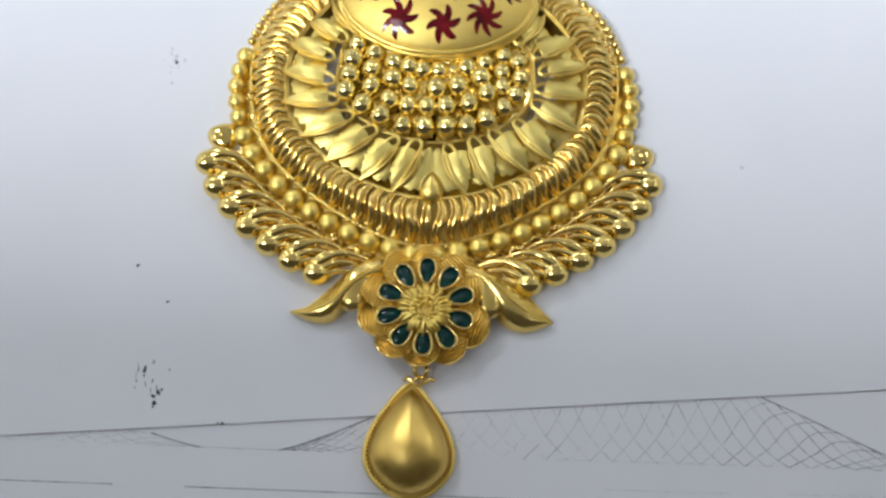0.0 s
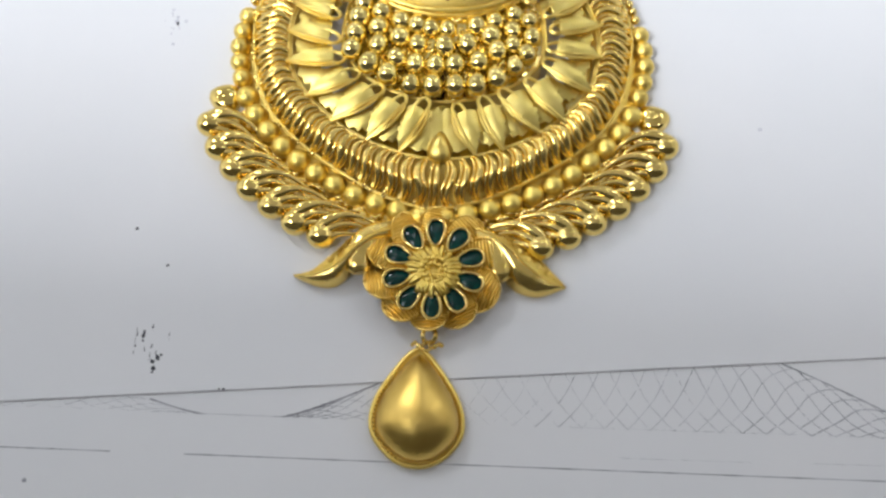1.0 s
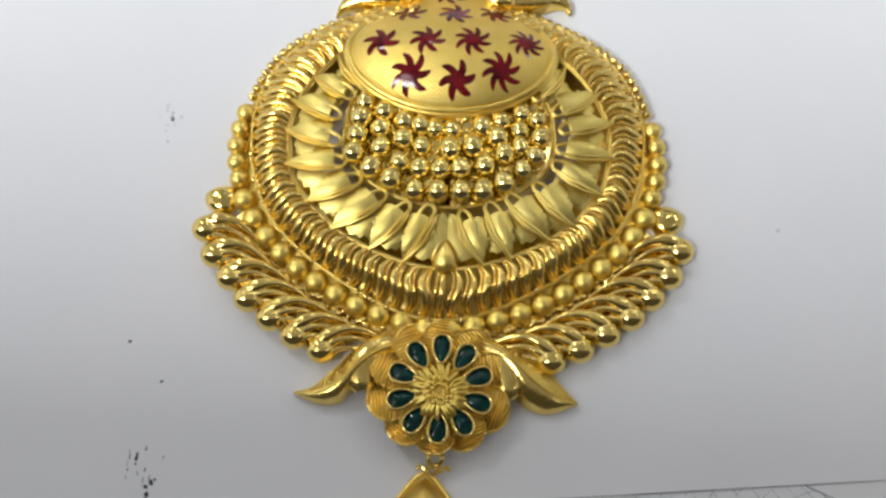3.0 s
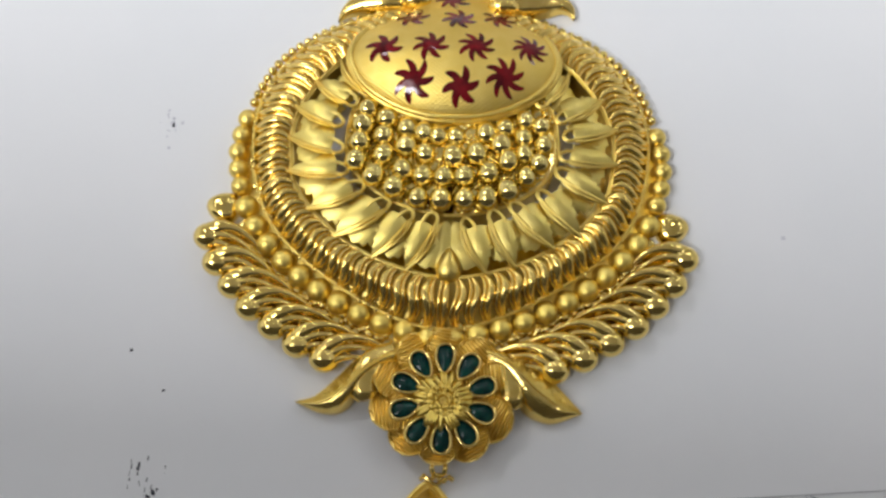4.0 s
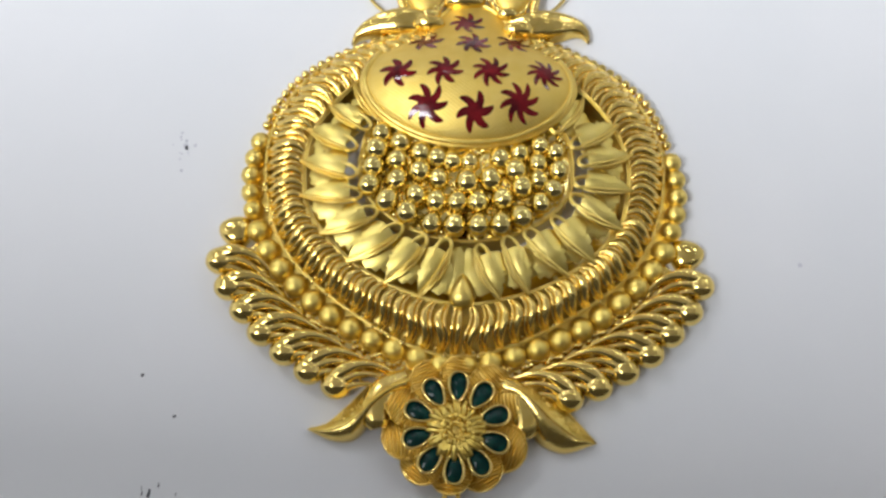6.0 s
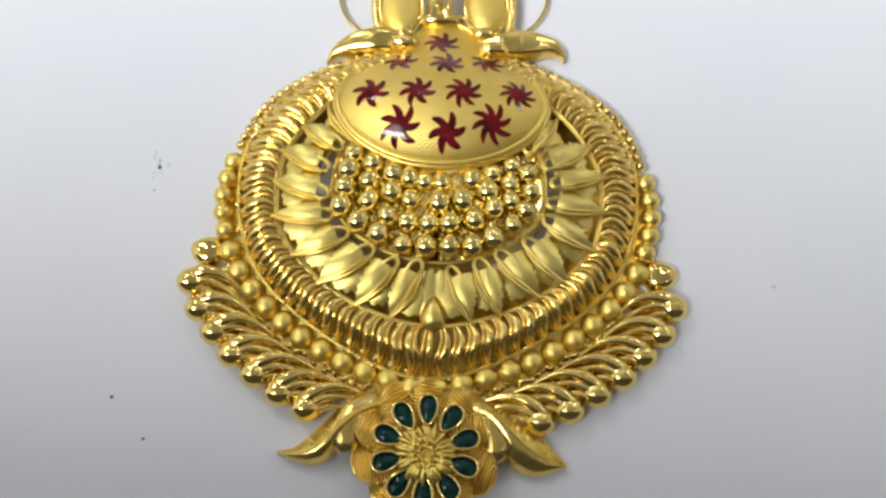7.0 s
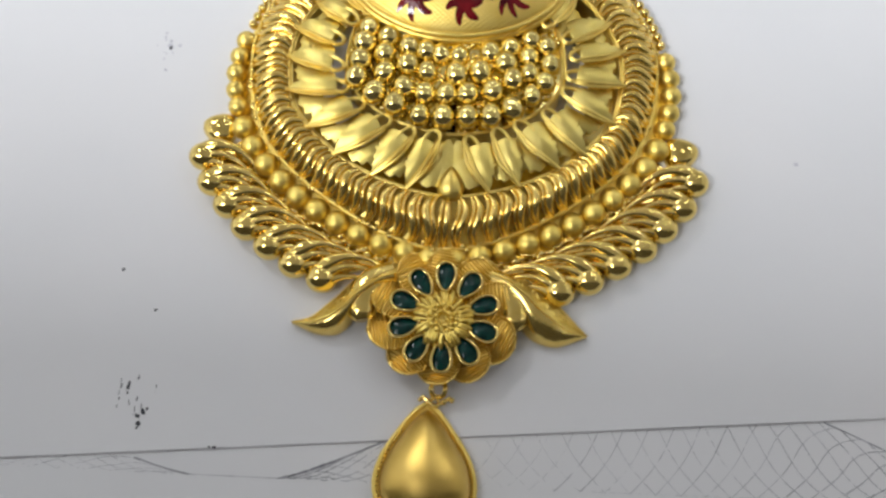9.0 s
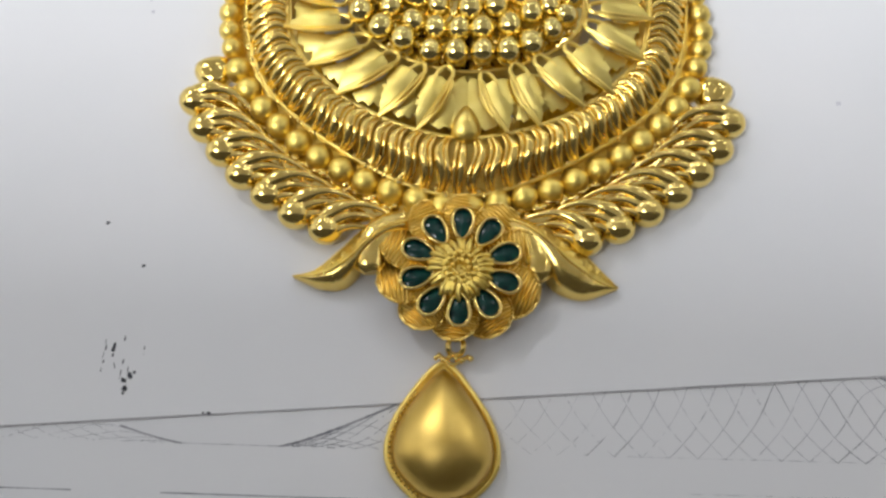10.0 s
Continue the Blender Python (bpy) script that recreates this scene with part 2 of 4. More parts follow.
desk = new("desk")
tagged(desk, "brown laminate desk under the paper sheets", "desk")
s = Shape()
s.plate([(-600, -300), (600, -300), (600, 420), (-600, 420)], DESK_Z * 1000 - 30, DESK_Z * 1000)
part("desktop", s.mesh("desktop", DESK, smooth=False), desk)
leg = Shape()
leg.plate([(-25, -25), (25, -25), (25, 25), (-25, 25)], ROOM_FLOOR * 1000, DESK_Z * 1000 - 30)
leg_mesh = leg.mesh("leg", DESK, smooth=False)
for lx in (-0.55, 0.55):
    for ly in (-0.25, 0.37):
        part("leg", leg_mesh, desk, m=pose(lx, ly, 0))

# ---- paper sheets ----
EDGE = math.degrees(math.atan2(11.4, 109.2))


def sheet_of_paper(name, x0, x1, y0, y1, turn, origin, z0, z1, mat, wave):
    """A large thin sheet with a faint wave in it, turned about origin."""
    s, rows = Shape(), []
    c, q = math.cos(radians(turn)), math.sin(radians(turn))
    for y in np.linspace(y0, y1, 41):
        row = []
        for x in np.linspace(x0, x1, 41):
            row.append((origin[0] + c * x - q * y, origin[1] + q * x + c * y, z1 - wave * (0.5 + 0.5 * math.sin(x * 0.021 + 1.3) * math.cos(y * 0.017))))
        rows.append(row)
    s.sheet(rows, z1 - z0)
    return new(name, s.mesh(name, mat))


top_sheet = tagged(sheet_of_paper("top_paper_sheet", -150, 150, 0, 210, EDGE, (2.9, -12.6), -0.12, 0.0, PAPER, 0.0),
                   "plain white paper sheet with a few ink specks", "paper sheet")
low_sheet = tagged(sheet_of_paper("printed_paper_sheet", -160, 160, -190, 60, 0.9, (2.0, -17.4), -1.1, -0.13, PAPER_LOW, 0.0),
                   "white paper sheet printed with a fine net border", "paper sheet")


def ribbon(shape, points, width, z):
    """A flat inked line."""
    rows, p = [], [np.array(q, float) for q in points]
    for i in range(len(p)):
        d = p[min(i + 1, len(p) - 1)] - p[max(i - 1, 0)]
        n = np.array([-d[1], d[0]]) / (np.linalg.norm(d) + 1e-9)
        w = width[i] if hasattr(width, "__len__") else width
        rows.append([(*(p[i] + n * w / 2), z), (*(p[i] - n * w / 2), z)])
    shape.grid(rows)


def blob(shape, x, y, r, z, rnd, stretch=1.0):
    outline = []
    for k in range(9):
        a, q = 2 * math.pi * k / 9, r * rnd.uniform(0.6, 1.2)
        outline.append((x + q * math.cos(a), y + q * stretch * math.sin(a)))
    base = len(shape.v)
    shape.v.extend((px, py, z) for px, py in outline)
    shape.f.append(tuple(base + k for k in range(9)))


def top_edge_y(x):
    return -12.6 + (x - 2.9) * math.tan(radians(EDGE))


rnd = random.Random(4)
ZT, ZL = 0.025, -0.105
# the stamp smudge and specks on the top sheet
s = Shape()
for dx, y0, y1, w in ((-36.5, -8.2, -10.7, 0.3), (-35.6, -8.5, -10.0, 0.5), (-35.2, -10.6, -11.4, 0.16), (-34.4, -10.2, -12.3, 0.26), (-33.7, -11.0, -13.4, 0.3), (-32.3, -8.7, -9.6, 0.2), (-36.6, -11.2, -11.6, 0.16), (-34.6, -7.7, -8.4, 0.2)):
    y = y0
    while y > y1:
        step = rnd.uniform(0.35, 0.9)
        ribbon(s, [(dx + rnd.uniform(-0.1, 0.1), y), (dx + rnd.uniform(-0.12, 0.12), max(y - step, y1))], w * rnd.uniform(0.18, 0.62), ZT)
        y -= step + rnd.uniform(0.05, 0.7)
for x, y, r in ((-33.4, -11.9, 0.36), (-34.0, -12.4, 0.27), (-33.7, -13.2, 0.31), (-33.8, -13.7, 0.17), (-33.0, -11.5, 0.2), (-35.6, -9.2, 0.24), (-34.6, -8.1, 0.12)):
    blob(s, x, y, r, ZT, rnd, 1.2)
part("ink_smudge", s.mesh("ink_smudge", INK, smooth=False), top_sheet, "streaky black ink smudge")
for x, y, r in ((-38.9, 4.9, 0.26), (-34.1, 0.1, 0.24), (-24.6, -15.35, 0.26), (-25.2, -15.3, 0.14)):
    s = Shape()
    blob(s, x, y, r, ZT, rnd, 0.8)
    part("ink_speck", s.mesh("ink_speck", INK, smooth=False), top_sheet, "tiny black ink speck")
s = Shape()
for k in range(16):
    blob(s, -38.9 + rnd.gauss(0, 0.6), 36.3 + rnd.gauss(0, 1.2), rnd.uniform(0.1, 0.32), ZT, rnd)
part("faint_smear", s.mesh("faint_smear", INK_FAINT, smooth=False), top_sheet, "faint grey smear")
s = Shape()
blob(s, 44.0, 24.0, 0.35, ZT, rnd)
part("faint_speck", s.mesh("faint_speck", INK_FAINT, smooth=False), top_sheet, "faint grey speck")
# dark line along the cut edge: the sheet's edge shadow, painted as a ribbon
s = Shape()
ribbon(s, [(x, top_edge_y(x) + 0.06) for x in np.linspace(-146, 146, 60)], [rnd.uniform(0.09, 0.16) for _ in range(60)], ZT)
part("edge_shade_line", s.mesh("edge_shade_line", EDGE_SHADE, smooth=False), top_sheet, "painted grey shadow line along the cut edge")


# printed border of the lower sheet: a crossed net under a scalloped envelope
def band_low(x):
    return -17.75 + (0.0168 if x < 10 else 0.021) * (x - 10)


def swell(x):
    """Height of the envelope over the band's lower edge."""
    if x < -27.0:
        return 9.0 * abs(math.sin(math.pi * (x + 27.0) / 83.0)) ** 1.25
    if x < -17.0:
        return 0.0
    return 13.2 * abs(math.sin(math.pi * min(x + 17.0, 82.5) / 82.5)) ** 1.25


def net_lines(slant, x_from, x_to, step, wide, worn=0.045):
    s = Shape()
    for x0 in np.arange(x_from, x_to, step):
        pale = rnd.uniform(0.55, 0.95)
        pts, widths, gap = [], [], 0
        for v in np.linspace(0, 1, 64):
            x = x0 + slant * (9.5 * v + 0.6 * math.sin(2 * math.pi * v))
            y = band_low(x) + swell(x) * v
            inside = y < top_edge_y(x) + 0.4 and swell(x) > 0.25
            if gap > 0 or not inside:  # worn print breaks off here and there
                if len(pts) > 1:
                    ribbon(s, pts, widths, ZL)
                pts, widths, gap = [], [], gap - 1
                continue
            pts.append((x, y))
            widths.append(wide * pale * rnd.uniform(0.4, 1.3))
            if rnd.random() < worn + (2 * worn if v < 0.10 else 0.0):
                gap = 1
        if len(pts) > 1:
            ribbon(s, pts, widths, ZL)
    return s


for slant, wide in ((1, 0.15), (-1, 0.11)):
    for x_from, x_to, step, w, worn in ((2.7, 12.0, 2.8, wide * 0.26, 0.12), (13.9, 38.0, 2.8, wide * 0.56, 0.05), (39.1, 44.0, 2.8, wide * 0.7, 0.03), (44.7, 78.0, 2.8, wide, 0.012),
                                        (-19.0, 0.0, 2.4, wide * 0.75, 0.045), (-66.0, -27.0, 3.0, wide * 0.45, 0.06)):
        s = net_lines(slant, x_from, x_to, step, w, worn)
        part("printed_net", s.mesh("printed_net", INK_PALE, smooth=False), low_sheet, "fine grey net lines")
for x_from, x_to, w in ((-33.5, -27.0, 0.2), (-17.0, -4.0, 0.26), (44.5, 66.0, 0.2)):
    s = Shape()
    xs = np.linspace(x_from, x_to, 40)
    ribbon(s, [(x, min(band_low(x) + swell(x), top_edge_y(x) + 0.3)) for x in xs], [w * rnd.uniform(0.5, 1.2) for _ in xs], ZL)
    part("printed_envelope", s.mesh("printed_envelope", INK_PALE, smooth=False), low_sheet, "dark scalloped net edge")
s = Shape()
xs = np.linspace(-27.5, -16.5, 24)
ribbon(s, [(x, band_low(x)) for x in xs], [0.07 * rnd.uniform(0.4, 1.2) for _ in xs], ZL)
part("printed_envelope", s.mesh("printed_envelope", INK_PALE, smooth=False), low_sheet, "dark scalloped net edge")
for start, stop, fall in ((18.0, 46.0, 17.95), (46.0, 64.0, 17.95), (24.0, 40.0, 21.4), (47.0, 66.0, 21.3)):
    s = Shape()
    run = np.arange(start, stop, 0.35)
    ribbon(s, [(p, -fall + 0.023 * p) for p in run], [max(0.004, rnd.uniform(-0.02, 0.05)) for p in run], ZL)
    part("printed_line", s.mesh("printed_line", INK_PALE, smooth=False), low_sheet, "faint uneven grey line")
for start, stop, width in ((-52, -37.2, 0.15), (-28.3, 60, 0.14)):
    s = Shape()
    pts = [(x, -22.75 + 0.017 * (x - 0)) for x in np.linspace(start, stop, 60)]
    ribbon(s, pts, [width * rnd.uniform(0.5, 1.2) for _ in pts], ZL)
    part("printed_line", s.mesh("printed_line", INK_PALE, smooth=False), low_sheet, "thin grey ruled line")
s = Shape()
blob(s, -46.8, -27.3, 0.3, ZL, rnd)
part("ink_speck", s.mesh("ink_speck", INK_PALE, smooth=False), low_sheet)

# ---- the pendant ----
pendant = tagged(new("gold_pendant"), "domed gold pendant with red and green enamel on white paper", "pendant")

RIM = Outline([(0, 9.0), (5.8, 10.2), (12.1, 13.3), (18.2, 17.5), (22.3, 21.6), (25.0, 27), (26.2, 32.7), (26.2, 37.6), (24.5, 43), (20.9, 48), (16, 51.6), (9, 54.5), (0, 55.5)])
INNER = Outline([(0, 15.0), (5.4, 15.9), (11.0, 18.1), (15.5, 21.2), (19.6, 25.7), (20.9, 29.9), (21.1, 35.4), (19, 40.7), (14.5, 46), (8, 49), (0, 50)], 0.0)
CLUSTER = Outline([(0, 23.0), (6, 24.1), (10.6, 26.7), (13.4, 30.3), (13.7, 35), (12.5, 39), (8, 43), (0, 45)], 0.0)
BEADS = Outline([(0, 8.0), (4.6, 8.9), (10.5, 10.8), (16.2, 13.8), (21.2, 17.7), (25.2, 22.3), (27.3, 27.0), (28.3, 31.8), (27.9, 36), (26.3, 41.8), (23.8, 46.4), (19.7, 50.0), (15.6, 52.3), (9, 55.0), (0, 56.4)])
BORDER = BEADS.ring(200)
Z_RIM, Z_INNER, Z_CLUSTER = 1.9, 4.3, 5.3

s = Shape()
s.tube([(x, y, Z_RIM + 0.45) for x, y in RIM.ring(300)], 0.25, 8, closed=True)
part("rim_wire", s.mesh("rim_wire", GOLD_SATIN), pendant, "thin gold border wire")
rnd = random.Random(4)
s = Shape()
for x, y in RIM.ring(260):
    for k in range(2):
        if rnd.random() < (0.8 if x < 0 or y > 36 else 0.22):
            off = rnd.uniform(-0.035, 0.012)
            s.ball((x * (1 + off), 32 + (1 + off) * (y - 32), Z_RIM + rnd.uniform(0.1, 0.6)), rnd.uniform(0.18, 0.36), 7, 5, stretch=(rnd.uniform(0.8, 1.5), rnd.uniform(0.8, 1.5), 0.8))
part("solder_dust", s.mesh("solder_dust", GOLD_SHINY), pendant, "uneven specks of gold along the border wire", kind="stuff")
s = Shape()
wall = RIM.ring(200)
s.grid([[(x, y, z) for x, y in wall] for z in (0.02, Z_RIM)] + [[(0.985 * x, 32 + 0.985 * (y - 32), z) for x, y in wall] for z in (Z_RIM, 0.02)], wrap_u=True, wrap_v=True)
part("rim_wall", s.mesh("rim_wall", GOLD_SHINY), pendant)
s = Shape()
s.tube([(x, y, Z_INNER) for x, y in INNER.ring(220)], 0.26, 8, closed=True)
part("inner_wire", s.mesh("inner_wire", GOLD_SATIN), pendant, "thin satin gold ring wire")
s = Shape()
s.tube([(x, y, Z_CLUSTER - 0.3) for x, y in CLUSTER.ring(160)], 0.22, 8, closed=True)
part("cluster_wire", s.mesh("cluster_wire", GOLD_SATIN), pendant)
# two gold walls added to keep light out of the gaps between the leaves
s = Shape()
s.grid([[(x, y, z) for x, y in INNER.ring(160)] for z in (0.02, Z_INNER)] + [[(0.98 * x, 32 + 0.98 * (y - 32), z) for x, y in INNER.ring(160)] for z in (Z_INNER, 0.02)], wrap_u=True, wrap_v=True)
part("inner_shade_wall", s.mesh("inner_shade_wall", GOLD_SATIN), pendant)
s = Shape()
s.grid([[(x, y, z) for x, y in CLUSTER.ring(120)] for z in (0.02, Z_CLUSTER - 0.4)] + [[(0.97 * x, 34 + 0.97 * (y - 34), z) for x, y in CLUSTER.ring(120)] for z in (Z_CLUSTER - 0.4, 0.02)], wrap_u=True, wrap_v=True)
part("cluster_shade_wall", s.mesh("cluster_shade_wall", GOLD_SATIN), pendant)
# sloping bed under the ribs
s = Shape()
a, b = RIM.ring(200), INNER.ring(200)
s.sheet([[(x + (p - x) * u, y + (q - y) * u, Z_RIM - 0.6 + (Z_INNER - Z_RIM) * u) for (x, y), (p, q) in zip(a + a[:1], b + b[:1])] for u in np.linspace(0, 1, 5)], 0.3)
part("rib_bed", s.mesh("rib_bed", GOLD_SATIN), pendant)

# uneven solder along the outer side of the beads
s = Shape()
for x, y in BEADS.ring(420):
    if rnd.random() < 0.75 and y < 22:
        off = rnd.uniform(0.045, 0.085)
        s.ball((x * (1 + off), 32 + (1 + off) * (y - 32), rnd.uniform(0.9, 1.3)), rnd.uniform(0.25, 0.5), 7, 5, stretch=(rnd.uniform(0.8, 1.6), rnd.uniform(0.8, 1.6), 0.8))
part("solder_dust", s.mesh("solder_dust", GOLD_SHINY), pendant, "uneven specks of gold beside the beads", kind="stuff")

# flat border between the wire and the beads
s = Shape()
s.sheet([[(x + (p - x) * u, y + (q - y) * u, 1.0 - 0.25 * u) for (x, y), (p, q) in zip(a + a[:1], BORDER + BORDER[:1])] for u in (0.0, 0.5, 1.0)], 0.5)
part("border_plate", s.mesh("border_plate", GOLD_SATIN), pendant)

# twisted ribs of the rounded border
RIBS = 38
for side in (-1, 1):
    for i in range(RIBS):
        s0 = i / RIBS
        if i == 0 and side < 0:
            continue
        p, q = RIM.at(s0, side), INNER.at(s0, side)
        d = q - p
        n = np.array([-d[1], d[0]]) / np.linalg.norm(d) * side
        s = Shape()
        grow, skew = rnd.uniform(0.88, 1.12), rnd.uniform(0.88, 1.18)
        for shift, r, lift in ((-0.24, 0.54, 1.15), (0.55, 0.32, 0.9)) if i < 7 else ((-0.22, 0.67, 1.05), (0.60, 0.36, 0.88)):
            pts, radii = [], []
            for u in np.linspace(0.04, 0.98, 14):
                sway = (0.42 * math.sin(2 * math.pi * u + 0.3) if i else 0.0) + shift * (0.55 + 0.45 * math.sin(math.pi * u))
                x, y = p + d * u + n * sway
                pts.append((x, y, Z_RIM + (Z_INNER - Z_RIM) * u + 0.15 + lift * 1.1 * grow * math.sin(math.pi * min(1, u * 1.05) ** skew) ** 0.8))
                radii.append(r * grow * (0.25 + 0.75 * math.sin(math.pi * (0.08 + 0.84 * u))))
            s.tube(pts, radii, 8)
        part("rib", s.mesh("rib", GOLD_RIB), pendant)

# matte bead row along the lower border, small beads above
big = Shape()
big.ball((0, 0, 0), 1.58, 20, 12)
big = big.mesh("bead", GOLD_BEAD)
small = Shape()
small.ball((0, 0, 0), 1.38, 18, 11)
small = small.mesh("bead", GOLD_SATIN)
tiny = Shape()
tiny.ball((0, 0, 0), 0.66, 12, 8)
tiny = tiny.mesh("grain", GOLD_SHINY)
run = np.r_[0, np.cumsum(np.linalg.norm(np.diff(BEADS.pts, axis=0), axis=1))]
for side in (-1, 1):
    pos, k = 1.55, 0
    while pos < run[-1] - 1.0:
        x, y = BEADS.at(np.interp(pos, run, np.linspace(0, 1, 401)), side)
        if y < 25.5:
            part("bead", big, pendant, m=pose(x / 1000, y / 1000, 0.00125) @ pose(0, 0, 0, 20 * k, 33 * k, 0))
            pos += 3.05
        elif y < 38.3:
            part("bead", small, pendant, m=pose(x / 1000, y / 1000, 0.0014) @ pose(0, 0, 0, 20 * k, 33 * k, 0))
            pos += 2.5
        else:
            part("grain", tiny, pendant, m=pose(x / 1000, y / 1000, 0.0017))
            pos += 1.34
        k += 1

# leaf sprays with polished buds
BUDS = [(30.7, 19.9, 188), (29.1, 16.5, 184), (26.7, 13.6, 176), (24.1, 10.9, 170), (21.0, 8.6, 166), (17.7, 6.5, 162), (14.2, 4.9, 158)]
for side in (-1, 1):
    for bx, by, ang in BUDS:
        spray = Shape()
        spray.ball((-0.05 * side, 0.0, 1.35), 1.82, 22, 14, stretch=(1.08, 1.0, 1.0), floor=0.03)
        ob = part("bud", spray.mesh("bud", GOLD_SHINY), pendant, "round polished gold bud with leaf tail", m=pose(lean(side * bx, by) / 1000, by / 1000, 0))
        # tail: from the bud inwards, arching over and dipping to the bead row
        for name, off, r0, length, lift, bend in (("leaf_tail", 0.6, 1.02, 7.9, 1.55, 1.35), ("leaf_rib", -0.35, 0.74, 7.4, 1.25, 1.15), ("leaf_rib", -1.15, 0.62, 6.6, 0.8, 0.85)):
            t = Shape()
            pts, radii = [], []
            for u in np.linspace(0, 1, 14):
                x = 0.35 - length * u
                y = off + bend * math.sin(math.pi * u * 0.85) - 2.1 * u * u
                pts.append((side * x, y, 1.6 + lift * math.sin(math.pi * (0.15 + 0.75 * u)) * 0.75 - 0.4 * u))
                radii.append(r0 * (0.75 + 0.25 * math.sin(math.pi * min(1, u * 2.2))) * (1 - 0.8 * u ** 1.6))
            t.tube(pts, radii, 10, flat=0.8)
            part(name, t.mesh(name, GOLD_SHINY), ob, m=pose(0, 0, 0, 0, 0, side * (ang - 180) * 0.9))
    # the lone flattened bud at the top of the row
    t = Shape()
    rows = []
    for rho in np.linspace(0.02, 1, 9):
        rows.append([(side * rho * 2.3 * math.cos(q) * (1 + 0.1 * math.cos(q)), rho * 2.2 * math.sin(q) * (1 - 0.22 * math.cos(q)), 0.45 + 1.5 * math.sqrt(max(0, 1 - rho ** 2.4))) for q in (2 * math.pi * k / 22 for k in range(22))])
    rows.append([(p[0], p[1], 0.03) for p in rows[-1]])
    base = t.grid(rows, wrap_v=True)
    t.fan([base + k for k in range(22)], (0, 0, 1.95))
    part("shell_bud", t.mesh("shell_bud", GOLD_SHINY), pendant, "flattened polished gold bud", m=pose(lean(side * 29.4, 24.3) / 1000, 0.0243, 0, 0, 0, side * 12))
# plate under the sprays
for side in (-1, 1):
    edge = [(lean(side * bx, by) * 0.97, by + 0.4) for bx, by, _ in BUDS]
    row_in = [tuple(BEADS.at(0.03 + 0.35 * k / 11, side)) for k in range(12)]
    edge = [tuple(p) for p in spline(edge[::-1], 12)]
    t = Shape()
    t.sheet([[(a[0] + (b[0] - a[0]) * u, a[1] + (b[1] - a[1]) * u, 0.45) for a, b in zip(edge, row_in)] for u in np.linspace(0, 1, 4)], 0.35)
    part("spray_plate", t.mesh("spray_plate", GOLD_SHINY), pendant)

# low sheet behind the outer half of the leaves, added for brown shaded gaps
s = Shape()
a, b = INNER.ring(160), CLUSTER.ring(160)
s.sheet([[(x + (p - x) * u, y + (q - y) * u, 0.55) for (x, y), (p, q) in zip(a + a[:1], b + b[:1])] for u in (0.0, 0.25, 0.5)], 0.25)
part("gap_shade_sheet", s.mesh("gap_shade_sheet", GOLD_SHINY), pendant)

# leaf ring: outer tip and inner loop of each leaf
LEFT = [((-5.0, 15.6), (-1.2, 22.7)), ((-9.3, 17.1), (-4.1, 23.0)), ((-14.2, 19.6), (-7.1, 24.0)), ((-17.9, 23.1), (-10.6, 25.8)), ((-21.0, 28.2), (-12.8, 27.8)),
        ((-21.4, 33.0), (-14.0, 30.5)), ((-21.0, 37.5), (-14.4, 34.2)), ((-18.6, 41.3), (-13.1, 37.2)), ((-15.5, 44.5), (-11.4, 38.6))]
RIGHT = [((4.9, 15.8), (1.6, 22.3)), ((8.5, 16.7), (4.9, 23.4)), ((13.3, 19.3), (7.3, 24.5)), ((16.6, 21.1), (10.6, 26.5)), ((20.1, 25.6), (13.0, 29.2)),
         ((21.4, 31.2), (13.5, 31.1)), ((21.4, 36.2), (14.2, 33.7)), ((19.6, 40.4), (13.4, 36.0)), ((15.1, 44.1), (11.4, 38.2))]
rnd = random.Random(21)
